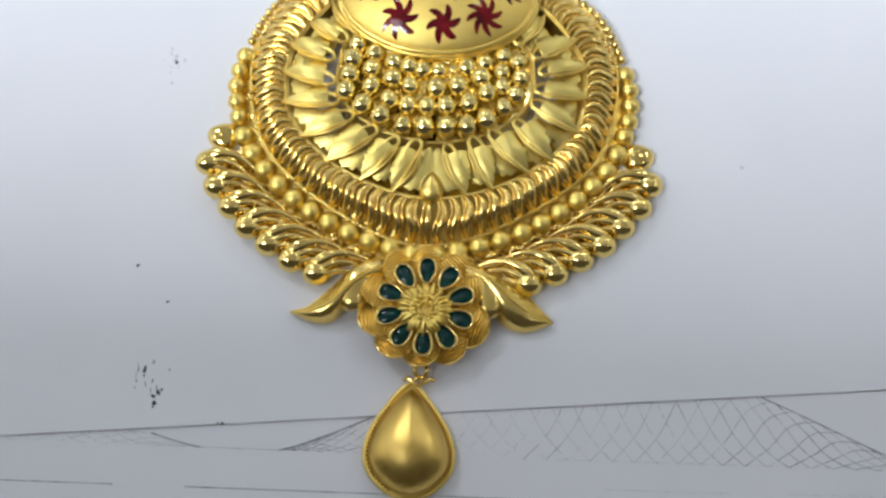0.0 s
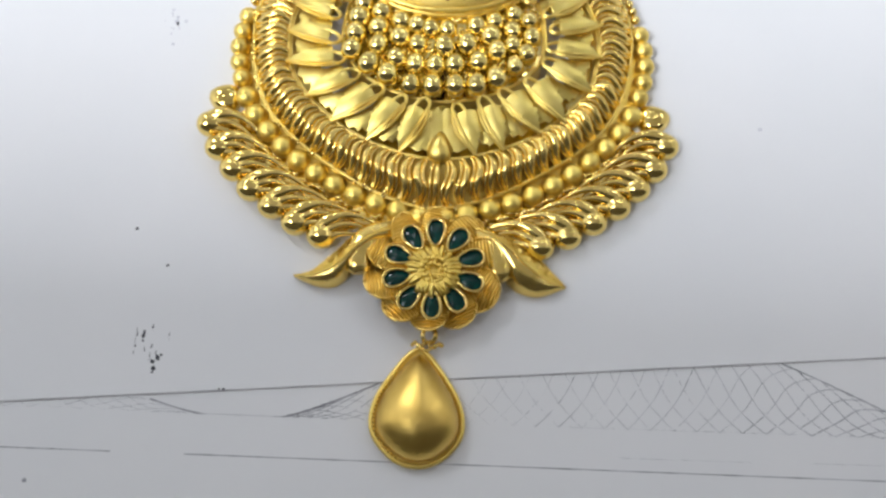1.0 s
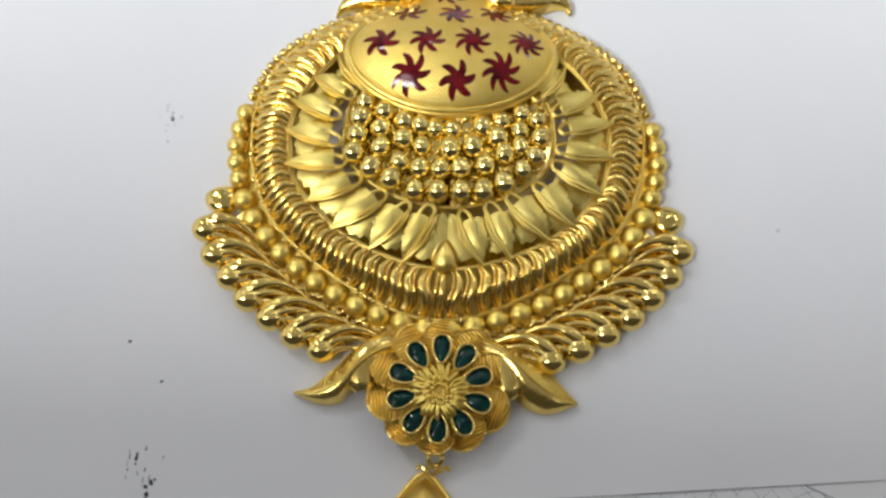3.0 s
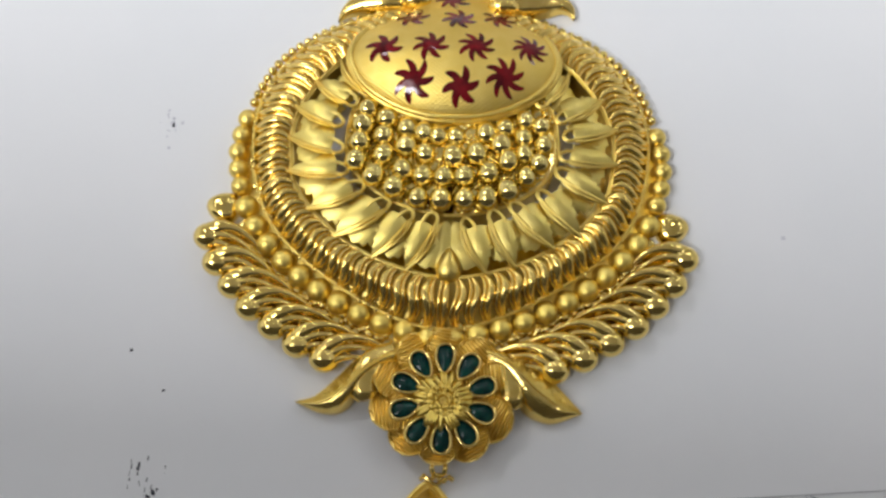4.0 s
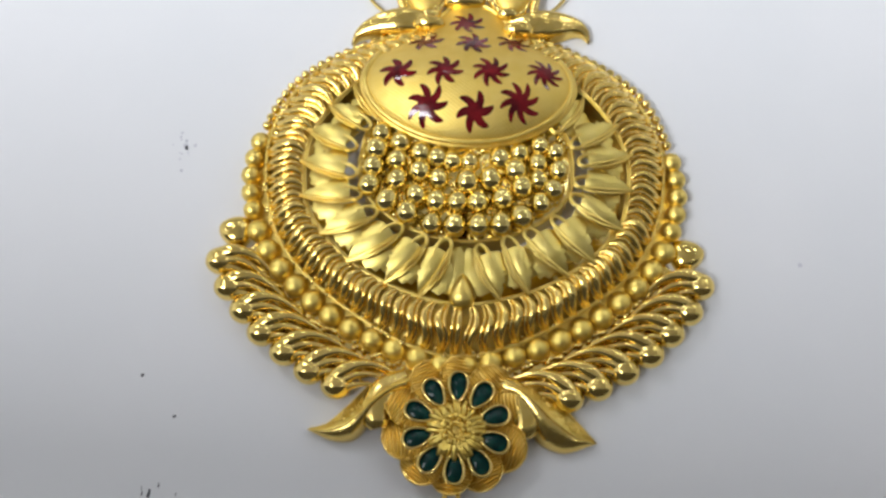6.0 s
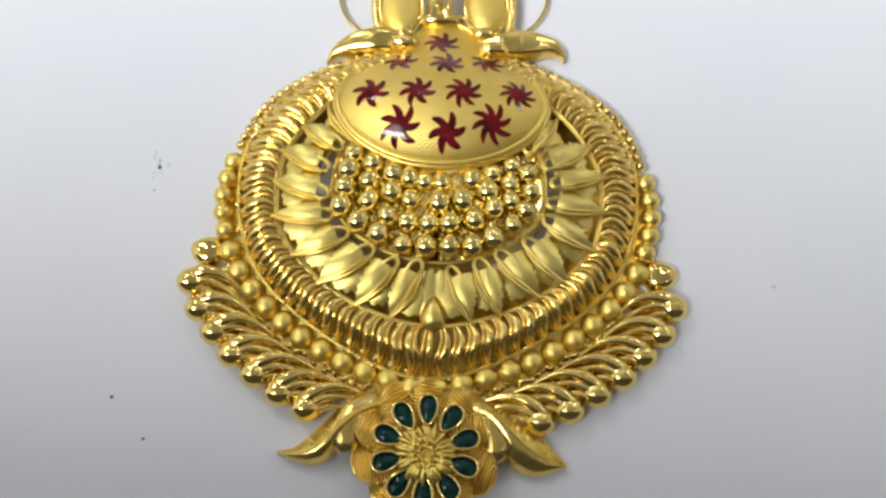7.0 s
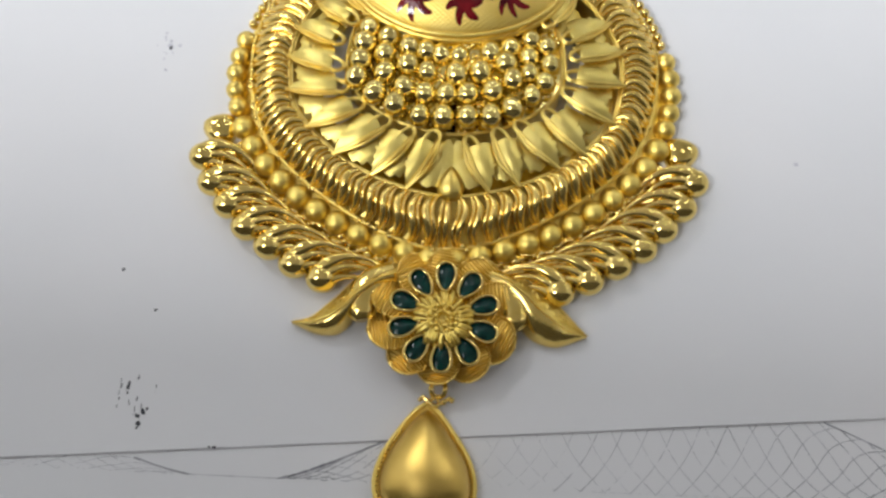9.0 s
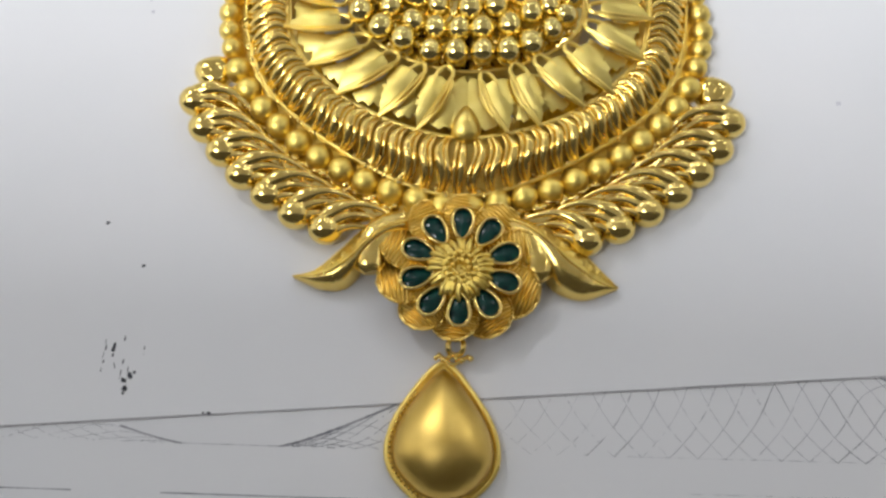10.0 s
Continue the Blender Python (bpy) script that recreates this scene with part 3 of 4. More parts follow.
for side, ends in ((-1, LEFT), (1, RIGHT)):
    for i, (a, b) in enumerate(ends):
        a, b = np.array(a), np.array(b)
        d = b - a
        du = d / np.linalg.norm(d)
        n = np.array([-du[1], du[0]]) * side  # towards the bottom of the ring
        nxt = ends[i + 1] if i + 1 < len(ends) else ends[i]
        prv = ends[i - 1] if i > 0 else ends[i]
        gap_in = np.linalg.norm(np.array(nxt[1]) - b) if i + 1 < len(ends) else 2.6
        gap_out = np.linalg.norm(np.array(prv[0]) - a) if i > 0 else 4.6
        top_w, low_w = min(max(gap_in * 1.1, 3.1), 3.7), min(max(gap_out * 0.50, 1.6), 2.6)
        if i == 0:
            low_w = 3.4
        cuts, phase, deep, step = rnd.choice((3.6, 4.2, 4.8)), rnd.uniform(0, 0.4), rnd.uniform(0.28, 0.40), rnd.uniform(0.40, 0.50)

        def along(u):
            return a + d * u + n * 0.8 * math.sin(math.pi * u), Z_INNER + 0.1 + (Z_CLUSTER - Z_INNER) * u + 0.8 * math.sin(math.pi * u)

        # upper lobe: wide and rounded towards the loop, stepped teeth, pointed at the tip
        lobe = Shape()
        rows = []
        for u in np.linspace(0, 1, 61):
            if u < step:  # pointed outer half with small teeth
                w = 0.05 + 0.80 * (u / step) ** 0.9
                saw = (u * cuts * 1.6 + phase) % 1.0
                w *= 1 - 0.5 * deep * saw * min(1.0, u / 0.2)
            else:  # round lobe beyond a notch
                k = (u - step) / (1 - step)
                w = 0.60 + 0.42 * math.sin(min(1.0, k / 0.35) * math.pi / 2)
                w *= 1 if k < 0.55 else max(0.0, 1 - ((k - 0.55) / 0.45) ** 2.4) ** 0.5
            w *= top_w
            (x, y), z = along(0.02 + u * 0.78)
            rows.append([(x - n[0] * w * v, y - n[1] * w * v, z + 0.05 + 0.62 * math.sin(math.pi * v * w / top_w * 0.85) - 0.5 * (v * w / top_w) ** 2) for v in np.linspace(0, 1, 8)])
        lobe.sheet(rows, 0.14)
        leaf = part("leaf", lobe.mesh("leaf", GOLD_MATTE), pendant, "matte gold serrated leaf with curled wire stem")
        # lower lobe, tucked under the wire and lying deeper
        lobe = Shape()
        rows = []
        for u in np.linspace(0, 1, 49):
            w = low_w * (0.45 + 0.55 * math.sin(min(1.0, u / 0.45) * math.pi / 2)) * (1 if u < 0.8 else max(0.0, 1 - ((u - 0.8) / 0.2) ** 2) ** 0.5)
            if u < 0.6:
                saw = (u * cuts * 1.3 + 0.5 - phase) % 1.0
                w *= 1 - deep * (saw if saw < 0.86 else (1 - saw) * 6.1)
            (x, y), z = along(0.20 + u * 0.63)
            rows.append([(x + n[0] * w * v, y + n[1] * w * v, z - 0.75 - 1.0 * v * w / low_w + 0.25 * math.sin(math.pi * v * w / low_w)) for v in np.linspace(0, 1, 6)])
        lobe.sheet(rows, 0.14)
        part("lower_lobe", lobe.mesh("lower_lobe", GOLD_MATTE), leaf)
        wire = Shape()
        rad = rnd.uniform(0.68, 0.92)
        turns = rnd.uniform(1.05, 1.3)
        for off, thick in ((-0.22, 0.27), (0.30, 0.20)):
            pts = []
            for u in np.linspace(0, 0.82, 16):
                (x, y), z = along(u)
                o = off * math.sin(math.pi * u)
                pts.append((x + n[0] * o, y + n[1] * o, z + 0.42))
            if off < 0:
                end, z_end = along(0.82)
                for k in range(1, 12):
                    q = turns * math.pi * k / 11.0
                    x, y = end - n * rad * (1 - math.cos(q)) + du * rad * 1.5 * math.sin(q) - du * 1.3 * max(0.0, k / 11.0 - 0.6)
                    pts.append((x, y, z_end + 0.42))
            wire.tube(pts, thick, 7)
        part("stem", wire.mesh("stem", GOLD_SATIN), leaf)
s = Shape()
s.ball((0.3, 16.7, 4.4), 1.5, 20, 14, stretch=(1, 1.5, 0.95))
s.v = [(0.3 + (x - 0.3) * (1 - 0.2 * (y - 16.7)), y, z) for x, y, z in s.v]
part("centre_leaf", s.mesh("centre_leaf", GOLD_SATIN), pendant, "small satin gold drop between the leaves")

s = Shape()
rows = []
for u in np.linspace(0, 1, 17):
    w = 2.7 * (0.35 + 0.65 * math.sin(min(1.0, u / 0.6) * math.pi / 2)) * (1 if u < 0.75 else max(0.0, 1 - ((u - 0.75) / 0.25) ** 2) ** 0.5)
    rows.append([(0.35 + w * v, 14.8 + 7.7 * u - 0.6 * u * math.exp(-(v / 0.2) ** 2), Z_INNER - 0.1 + 0.9 * u + 0.25 * abs(math.sin(math.pi * v)) - 0.3 * v * v) for v in np.linspace(-1, 1, 17)])
s.sheet(rows, 0.14)
part("centre_fan", s.mesh("centre_fan", GOLD_MATTE), pendant, "matte gold double leaf behind the small drop")
# granulated cluster below the dome
s = Shape()
ring = CLUSTER.ring(80)
s.sheet([[(0.0 + x * (1 - u), 34 + (y - 34) * (1 - u), Z_CLUSTER - 0.8 + 1.6 * u) for x, y in ring + ring[:1]] for u in (0, 0.3, 0.6, 0.9)], 0.2)
part("cluster_bed", s.mesh("cluster_bed", GOLD_BALL), pendant)
ball = Shape()
ball.ball((0, 0, 0), 1.5, 22, 14, stretch=(0.98, 1.08, 1.1))
ball.v = [(x * (1 - 0.06 * y), y, z) for x, y, z in ball.v]
ball = ball.mesh("ball", GOLD_BALL)
rnd = random.Random(11)
BALLS = (  # rows of balls from the outer edge inwards
    ((-12.1, 29.6), (-9.7, 27.7), (-7.0, 26.2), (-4.0, 25.0), (-1.2, 24.9), (1.7, 25.0), (4.7, 25.3), (7.3, 26.5), (9.5, 28.4), (11.2, 30.4)),
    ((-11.8, 32.3), (-8.7, 30.6), (-6.1, 28.6), (-3.6, 28.0), (-1.0, 28.0), (1.7, 28.2), (4.6, 28.8), (7.2, 30.4), (9.3, 31.6)),
    ((-11.6, 34.8), (-8.8, 33.4), (-6.0, 31.9), (-3.5, 31.0), (0.2, 30.8), (3.1, 31.3), (6.2, 32.7), (9.0, 33.9), (11.6, 33.0)),
    ((-11.2, 37.2), (-8.6, 36.0), (-5.9, 34.6), (-3.8, 34.0), (-1.9, 33.6), (0.4, 33.7), (4.2, 34.3), (6.6, 35.2), (9.4, 36.4), (11.2, 35.6)),
)
for row, places in enumerate(BALLS):
    for x, y in places:
        size = rnd.uniform(0.93, 1.07) * (0.88 if x > 8 else 1.0)
        part("ball", ball, pendant, m=pose((x + rnd.uniform(-0.12, 0.12)) / 1000, (y - 0.15) / 1000, (6.1 - 0.12 * row * row / 3 + rnd.uniform(-0.2, 0.25)) / 1000,
                                           rnd.uniform(-18, 18), rnd.uniform(-18, 18), 2.2 * x + rnd.uniform(-14, 14)) @ Matrix.Diagonal((size, size * rnd.uniform(0.95, 1.08), size, 1)))
s = Shape()
for places in BALLS:
    for x, y in places:  # short stalk under each ball, with grains of solder round it
        s.tube([(x, y, 3.9), (x, y, 5.6)], [0.75, 0.5], 8)
        for k in range(5):
            q = rnd.uniform(0, 2 * math.pi)
            s.ball((x + 1.35 * math.cos(q), y + 1.35 * math.sin(q), rnd.uniform(4.9, 5.8)), rnd.uniform(0.2, 0.36), 8, 6)
for k in range(480):
    f, inset = rnd.uniform(-1, 1), rnd.uniform(0.02, 0.85)
    x, y = CLUSTER.at(abs(f) * 0.72, -1 if f < 0 else 1)
    s.ball((x * (1 - inset), y + (38.5 - y) * inset, 4.7 + 1.1 * inset + rnd.uniform(-0.1, 0.45)), rnd.uniform(0.28, 0.55), 8, 6, stretch=(1, rnd.uniform(0.8, 1.5), 1))
part("granulation", s.mesh("granulation", GOLD_BALL), pendant, "tiny gold grains between the balls", kind="stuff")

# enamelled dome
DOME_HALF = [(0, 35.9), (4.6, 36.4), (8.7, 38.1), (11.8, 40.6), (13.4, 43.6), (13.3, 46.5), (12.0, 49.6), (9.4, 52.8), (6.4, 55.8), (4.2, 58.2), (2.4, 59.8), (0, 60.4)]
DOME = Outline(DOME_HALF, -0.35)
DOME_C = np.array([-0.35, 43.6])
dome_ring = np.array(DOME.ring(96))
dome_ang = np.arctan2(dome_ring[:, 1] - DOME_C[1], dome_ring[:, 0] - DOME_C[0])
dome_rad = np.linalg.norm(dome_ring - DOME_C, axis=1)
order = np.argsort(dome_ang)


def dome_z(x, y):
    r = math.hypot(x - DOME_C[0], y - DOME_C[1])
    edge = np.interp(math.atan2(y - DOME_C[1], x - DOME_C[0]), dome_ang[order], dome_rad[order], period=2 * math.pi)
    rho = min(1.0, r / edge)
    fall = min(1.0, max(0.0, (y - 42.5) / 16.0))  # the shell droops towards the crest
    return 7.0 - 5.2 * fall * fall * (3 - 2 * fall) + 3.1 * (1 - rho ** 2.2) ** 0.8


dome = Shape()
rows = [[(*(DOME_C + (p - DOME_C) * rho), dome_z(*(DOME_C + (p - DOME_C) * rho))) for p in dome_ring] for rho in (0.03, 0.15, 0.3, 0.45, 0.58, 0.7, 0.8, 0.88, 0.94, 0.98, 1.0)]
rows.append([(*(DOME_C + (p - DOME_C) * 0.97), min(5.6, dome_z(*p) - 1.2)) for p in dome_ring])
base = dome.grid(rows, wrap_v=True)
dome.fan([base + k for k in range(96)], (*DOME_C, dome_z(*DOME_C)))
dome_ob = part("dome", dome.mesh("dome", GOLD_DOME), pendant, "engraved matte gold dome set with red enamel stars")
s = Shape()
s.tube([(*(DOME_C + (p - DOME_C) * 1.01), dome_z(*p) - 0.05) for p in dome_ring], 0.42, 8, closed=True)
part("dome_rim", s.mesh("dome_rim", GOLD_SATIN), dome_ob)
s = Shape()
s.tube([(*(DOME_C + (p - DOME_C) * 1.04), dome_z(*p) - 0.75) for p in dome_ring], 0.4, 8, closed=True)
part("dome_rim", s.mesh("dome_rim", GOLD_SATIN), dome_ob)

STARS = [  # centre, reach, arms, direction of one tip
    (0.7, 39.0, 2.6, 6, 81), (6.3, 40.7, 2.75, 8, 70), (-5.4, 39.7, 2.85, 7, 60), (-9.5, 44.6, 2.6, 6, 52), (-3.4, 44.6, 2.55, 7, 100), (2.5, 44.8, 2.6, 8, 82),
    (9.6, 45.6, 2.6, 9, 120), (0.1, 50.4, 2.5, 7, 95), (-6.3, 51.2, 2.55, 6, 70), (5.6, 51.8, 2.5, 7, 110), (-1.0, 55.6, 2.6, 7, 85)]
ARM = ((0.0, 0.44), (0.08, 0.53), (0.17, 0.70), (0.27, 0.89), (0.38, 1.02), (0.49, 1.06), (0.59, 0.97), (0.69, 0.80), (0.80, 0.61), (0.91, 0.49))
for sx, sy, sr, arms, tip in STARS:
    s = Shape()
    rings = []
    stretch = [rnd.uniform(0.88, 1.1) for _ in range(arms)]
    for rho in (0.0, 0.3, 0.55, 0.78, 1.0):
        ring = []
        for j in range(arms):
            for ph, arm in ARM:
                r = 0.93 * sr * (arm if arm < 0.6 else 0.6 + (arm - 0.6) * stretch[j]) * rho
                q = radians(tip) + 2 * math.pi * (j + ph - 0.47) / arms + 0.55 * ((r / sr) ** 1.4 - 1)
                x, y = sx + r * math.cos(q), sy + r * math.sin(q)
                ring.append((x, y, dome_z(x, y) + 0.05 + 0.02 * (1 - rho)))
        rings.append(ring)
    s.grid(rings, wrap_v=True)
    part("enamel_star", s.mesh("enamel_star", RED), dome_ob, "dark red enamel star")

# flower
flower = part("flower", None, pendant, "gold flower with green enamel petals")
flower.location = (0.00045, 0.0001, 0)
petal = Shape()
rows = []
for u in np.linspace(0, 1, 145):
    w = 2.5 * max(0.0, 1 - (abs(u - 0.60) / (0.75 if u < 0.60 else 0.40)) ** 2.1) ** 0.5 + 0.02
    row = []
    for v in np.linspace(-1, 1, 15):
        bow = w * v
        ridge = abs(math.sin(math.pi * 14.5 * (u - 0.012 * bow * bow)))
        row.append((2.4 + 5.75 * u - 0.05 * bow * bow * u, bow, 2.0 + 1.2 * u - 1.0 * u ** 6 - 0.15 * bow * bow + 0.34 * bow + 0.34 * ridge))
    rows.append(row)
petal.sheet(rows, 0.2)
for end in (0, -1):
    petal.tube([(r[end][0], r[end][1], r[end][2] + 0.12) for r in rows[40::4]], 0.16, 6)
petal_mesh = petal.mesh("petal", GOLD_PETAL)
cup = Shape()
outline = []
for k in range(28):
    q = 2 * math.pi * k / 28
    outline.append((4.68 + 1.76 * math.cos(q), (1.1 + 0.3 * math.cos(q)) * math.sin(q)))
cup.tube([(x, y, 4.25) for x, y in outline], 0.19, 8, closed=True)
cup.grid([[(x, y, z) for x, y in outline] for z in (1.6, 4.2)], wrap_v=True)
cup_mesh = cup.mesh("petal_cup", GOLD_SHINY)
fill = Shape()
rows = [[(4.6 + (x - 4.6) * rho, y * rho, 4.2 - 0.42 * rho ** 2) for x, y in outline] for rho in (0.05, 0.4, 0.7, 0.97)]
base = fill.grid(rows, wrap_v=True)
fill.fan([base + k for k in range(28)], (4.6, 0, 4.21))
fill_mesh = fill.mesh("enamel", GREEN)
for k in range(10):
    m = pose(0, 0.00035, 0, 0, 0, 90 + 36 * k)
    q = math.radians(86 + 36 * k)
    reach = 1.0 + 0.11 * math.cos(q) ** 2 + 0.03 * math.sin(q)
    part("petal", petal_mesh, flower, "ridged gold petal", m=pose(0, 0.0007, 0, 0, 0, 86 + 36 * k) @ Matrix.Diagonal((reach, reach, 1, 1)))
    part("petal_cup", cup_mesh, flower, m=m)
    part("enamel", fill_mesh, flower, "dark green enamel drop", m=m)
boss = Shape()
rows = []
for rho in np.linspace(0.04, 1, 10):
    rows.append([(3.2 * rho * math.cos(q), 3.2 * rho * math.sin(q), 3.6 + 1.2 * math.sqrt(max(0, 1 - rho ** 2.5)) - 0.5 * math.exp(-(rho / 0.2) ** 2)
                  + 0.2 * math.cos(q * 20) * (0.2 + rho) * (1 if 0.2 < rho < 0.97 else 0) + 0.12 * math.cos(rho * 22)) for q in (2 * math.pi * k / 80 for k in range(80))])
rows.append([(3.25 * math.cos(q), 3.25 * math.sin(q), 2.0) for q in (2 * math.pi * k / 80 for k in range(80))])
base = boss.grid(rows, wrap_v=True)
boss.fan([base + k for k in range(80)], (0, 0, 3.9))
part("boss", boss.mesh("boss", GOLD_SATIN), flower, "granulated gold flower centre")
rnd = random.Random(5)
grains = Shape()
for k in range(9):
    q = 2 * math.pi * (k + rnd.uniform(-0.2, 0.2)) / 9
    grains.ball((0.85 * math.cos(q), 0.85 * math.sin(q), 4.75), rnd.uniform(0.26, 0.36), 8, 6)
for k in range(15):
    q = 2 * math.pi * (k + rnd.uniform(-0.2, 0.2)) / 15
    grains.ball((1.55 * math.cos(q), 1.55 * math.sin(q), 4.85), rnd.uniform(0.28, 0.4), 8, 6)
for k in range(40):
    q = 2 * math.pi * (k + rnd.uniform(-0.25, 0.25)) / 40
    reach, swing = 3.25 + rnd.uniform(-0.25, 0.25), rnd.uniform(-0.03, 0.05)
    grains.tube([(p * math.cos(q + swing * j), p * math.sin(q + swing * j), 4.8 + 0.3 * math.sin(math.pi * j / 5) - 0.1 * j) for j, p in enumerate(np.linspace(1.7, reach, 6))], [0.14, 0.17, 0.2, 0.24, 0.27, 0.17], 7)
for k in range(90):
    q, r = rnd.uniform(0, 2 * math.pi), 3.0 * math.sqrt(rnd.uniform(0.03, 1))
    grains.ball((r * math.cos(q), r * math.sin(q), 5.08 - 0.08 * r * r + rnd.uniform(-0.1, 0.15)), rnd.uniform(0.15, 0.25), 7, 5)
part("stamen", grains.mesh("stamen", GOLD_BEAD), flower, kind="stuff")
s = Shape()
s.ball((0, 0, 1.2), 4.6, 24, 9, stretch=(1, 1, 0.26), floor=0.03)
part("flower_base", s.mesh("flower_base", GOLD_SHINY), flower)


CREST = pose(-0.0004, 0.057, 0) @ pose(0, 0, 0, 0, 0, 3.6) @ pose(0, -0.057, 0)


# horn-shaped leaves beside the flower and above the dome
def horn(spine, widths, z, height, side):
    s = Shape()
    pts = spline(spine, 22)
    ws = np.interp(np.linspace(0, 1, 22), np.linspace(0, 1, len(widths)), widths)
    rows = []
    for i, (p, w) in enumerate(zip(pts, ws)):
        d = pts[min(i + 1, 21)] - pts[max(i - 1, 0)]
        n = np.array([-d[1], d[0]]) / np.linalg.norm(d)
        row = []
        for q in np.pi * np.array([0, 0.1, 0.2, 0.3, 0.38, 0.46, 0.55, 0.64, 0.73, 0.82, 0.91, 1.0]):
            f = q / math.pi
            top = math.sin(f / 0.38 * math.pi / 2) ** 0.9 if f < 0.38 else max(0.0, 1 - ((f - 0.38) / 0.62) ** 2.2) ** 0.55
            x, y = p + n * w * math.cos(q)
            row.append((lean(side * x, y), y, z + (height * w / max(widths)) * top))
        rows.append(row + [(row[-1][0], row[-1][1], z - 0.5), (row[0][0], row[0][1], z - 0.5)])
    s.grid(rows, wrap_v=True)
    return s


UPPER_LEAVES = {  # spine from root to tip, half widths
    -1: ([(5.2, 56.6), (8.7, 56.8), (11.8, 56.5), (14.4, 55.9), (16.1, 54.8), (16.9, 53.4)], (1.3, 2.1, 2.2, 1.8, 1.0, 0.12)),
    1: ([(5.3, 56.9), (8.4, 57.0), (11.8, 57.5), (14.5, 57.7), (16.2, 56.9), (16.8, 55.6)], (1.4, 2.2, 2.4, 1.9, 1.1, 0.12)),
}
LOWER_LEAVES = {  # upper edge, crest and lower edge of the leaf on each side
    -1: ([(-4.6, 8.0), (-7.5, 6.6), (-10.4, 5.1), (-12.6, 2.7), (-14.9, 0.4), (-16.3, -0.25), (-17.5, -0.5)],
         [(-4.4, 6.2), (-7.3, 4.9), (-9.5, 3.1), (-11.1, 1.4), (-12.8, 0.1), (-15.0, -0.6), (-17.5, -0.55)],
         [(-4.2, 4.6), (-7.4, 3.6), (-9.6, 1.6), (-10.8, -0.6), (-12.3, -1.7), (-14.7, -1.7), (-17.5, -0.6)]),
    1: ([(4.9, 8.2), (6.4, 6.8), (9.2, 6.4), (11.7, 5.2), (13.5, 3.7), (15.3, 1.8), (17.3, -0.2)],
        [(4.6, 6.8), (7.5, 5.5), (9.9, 3.7), (11.4, 2.3), (13.2, 1.1), (14.9, 0.2), (17.3, -0.25)],
        [(4.4, 4.6), (7.4, 3.4), (9.0, 1.6), (9.9, 0.0), (11.2, -1.1), (13.9, -1.6), (17.3, -0.3)]),
}
for side in (-1, 1):
    # a crest line between an upper, hollow and grained face and a lower, full and polished one
    high, mid, low = (spline(line, 34) for line in LOWER_LEAVES[side])
    s = Shape()
    rows = []
    for i in range(34):
        u = i / 33
        crest = 0.7 + 2.7 * math.sin(math.pi * (0.18 + 0.82 * u)) ** 0.8
        row = [(high[i][0], high[i][1], 0.1), (high[i][0], high[i][1], 0.75), (mid[i][0], mid[i][1], crest)]
        for v in np.linspace(0.1, 1, 10):
            x, y = mid[i] + (low[i] - mid[i]) * v
            row.append((x, y, 0.55 + (crest - 0.55) * max(0.0, 1 - v ** 2.3) ** 0.6))
        row.append((low[i][0], low[i][1], 0.1))
        rows.append(row)
    s.grid(rows, wrap_v=True)
    part("lower_leaf", s.mesh("lower_leaf", GOLD_WORN), pendant, "polished horn-shaped gold leaf")
    # grained upper face between two edge wires
    face = Shape()
    fine_high, fine_mid = spline([tuple(p) for p in high], 90), spline([tuple(p) for p in mid], 90)
    rows = []
    for i in range(90):
        crest = 0.7 + 2.7 * math.sin(math.pi * (0.18 + 0.82 * i / 89)) ** 0.8
        row = []
        for v in np.linspace(0, 1, 15):
            x, y = fine_high[i] + (fine_mid[i] - fine_high[i]) * v
            row.append((x, y, 0.9 + (crest - 0.78) * v + rnd.uniform(0.05, 0.5) * math.sin(math.pi * v)))
        rows.append(row)
    face.sheet(rows, 0.1)
    for end in (0, -1):
        face.tube([r[end] for r in rows[::3]], 0.11, 6)
    part("leaf_face", face.mesh("leaf_face", GOLD_SATIN), pendant, "grained satin gold face of the horn-shaped leaf")
    s = Shape()
    s.tube([(lean(side * x, y), y, 1.9) for x, y in spline([(5.6, 6.5), (8.0, 4.6), (9.0, 2.2), (8.6, -0.1)], 16)], [1.4 * r for r in (0.6, 0.75, 0.9, 1.02, 1.12, 1.2, 1.26, 1.3, 1.32, 1.32, 1.32, 1.3, 1.26, 1.2, 1.05, 0.7)], 16, flat=0.7)
    part("side_lobe", s.mesh("side_lobe", GOLD_WORN), pendant)
    spine, widths = UPPER_LEAVES[side]
    s = horn(spine, widths, 1.0, 2.7, side)
    part("upper_leaf", s.mesh("upper_leaf", GOLD_WORN), pendant, "polished horn-shaped gold leaf")
    s = Shape()
    s.ball((6.2 * side, 55.4 - 0.2 * side, 3.5), 1.5, 18, 12, stretch=(1.5, 0.8, 0.9))
    part("leaf_root", s.mesh("leaf_root", GOLD_WORN), pendant)

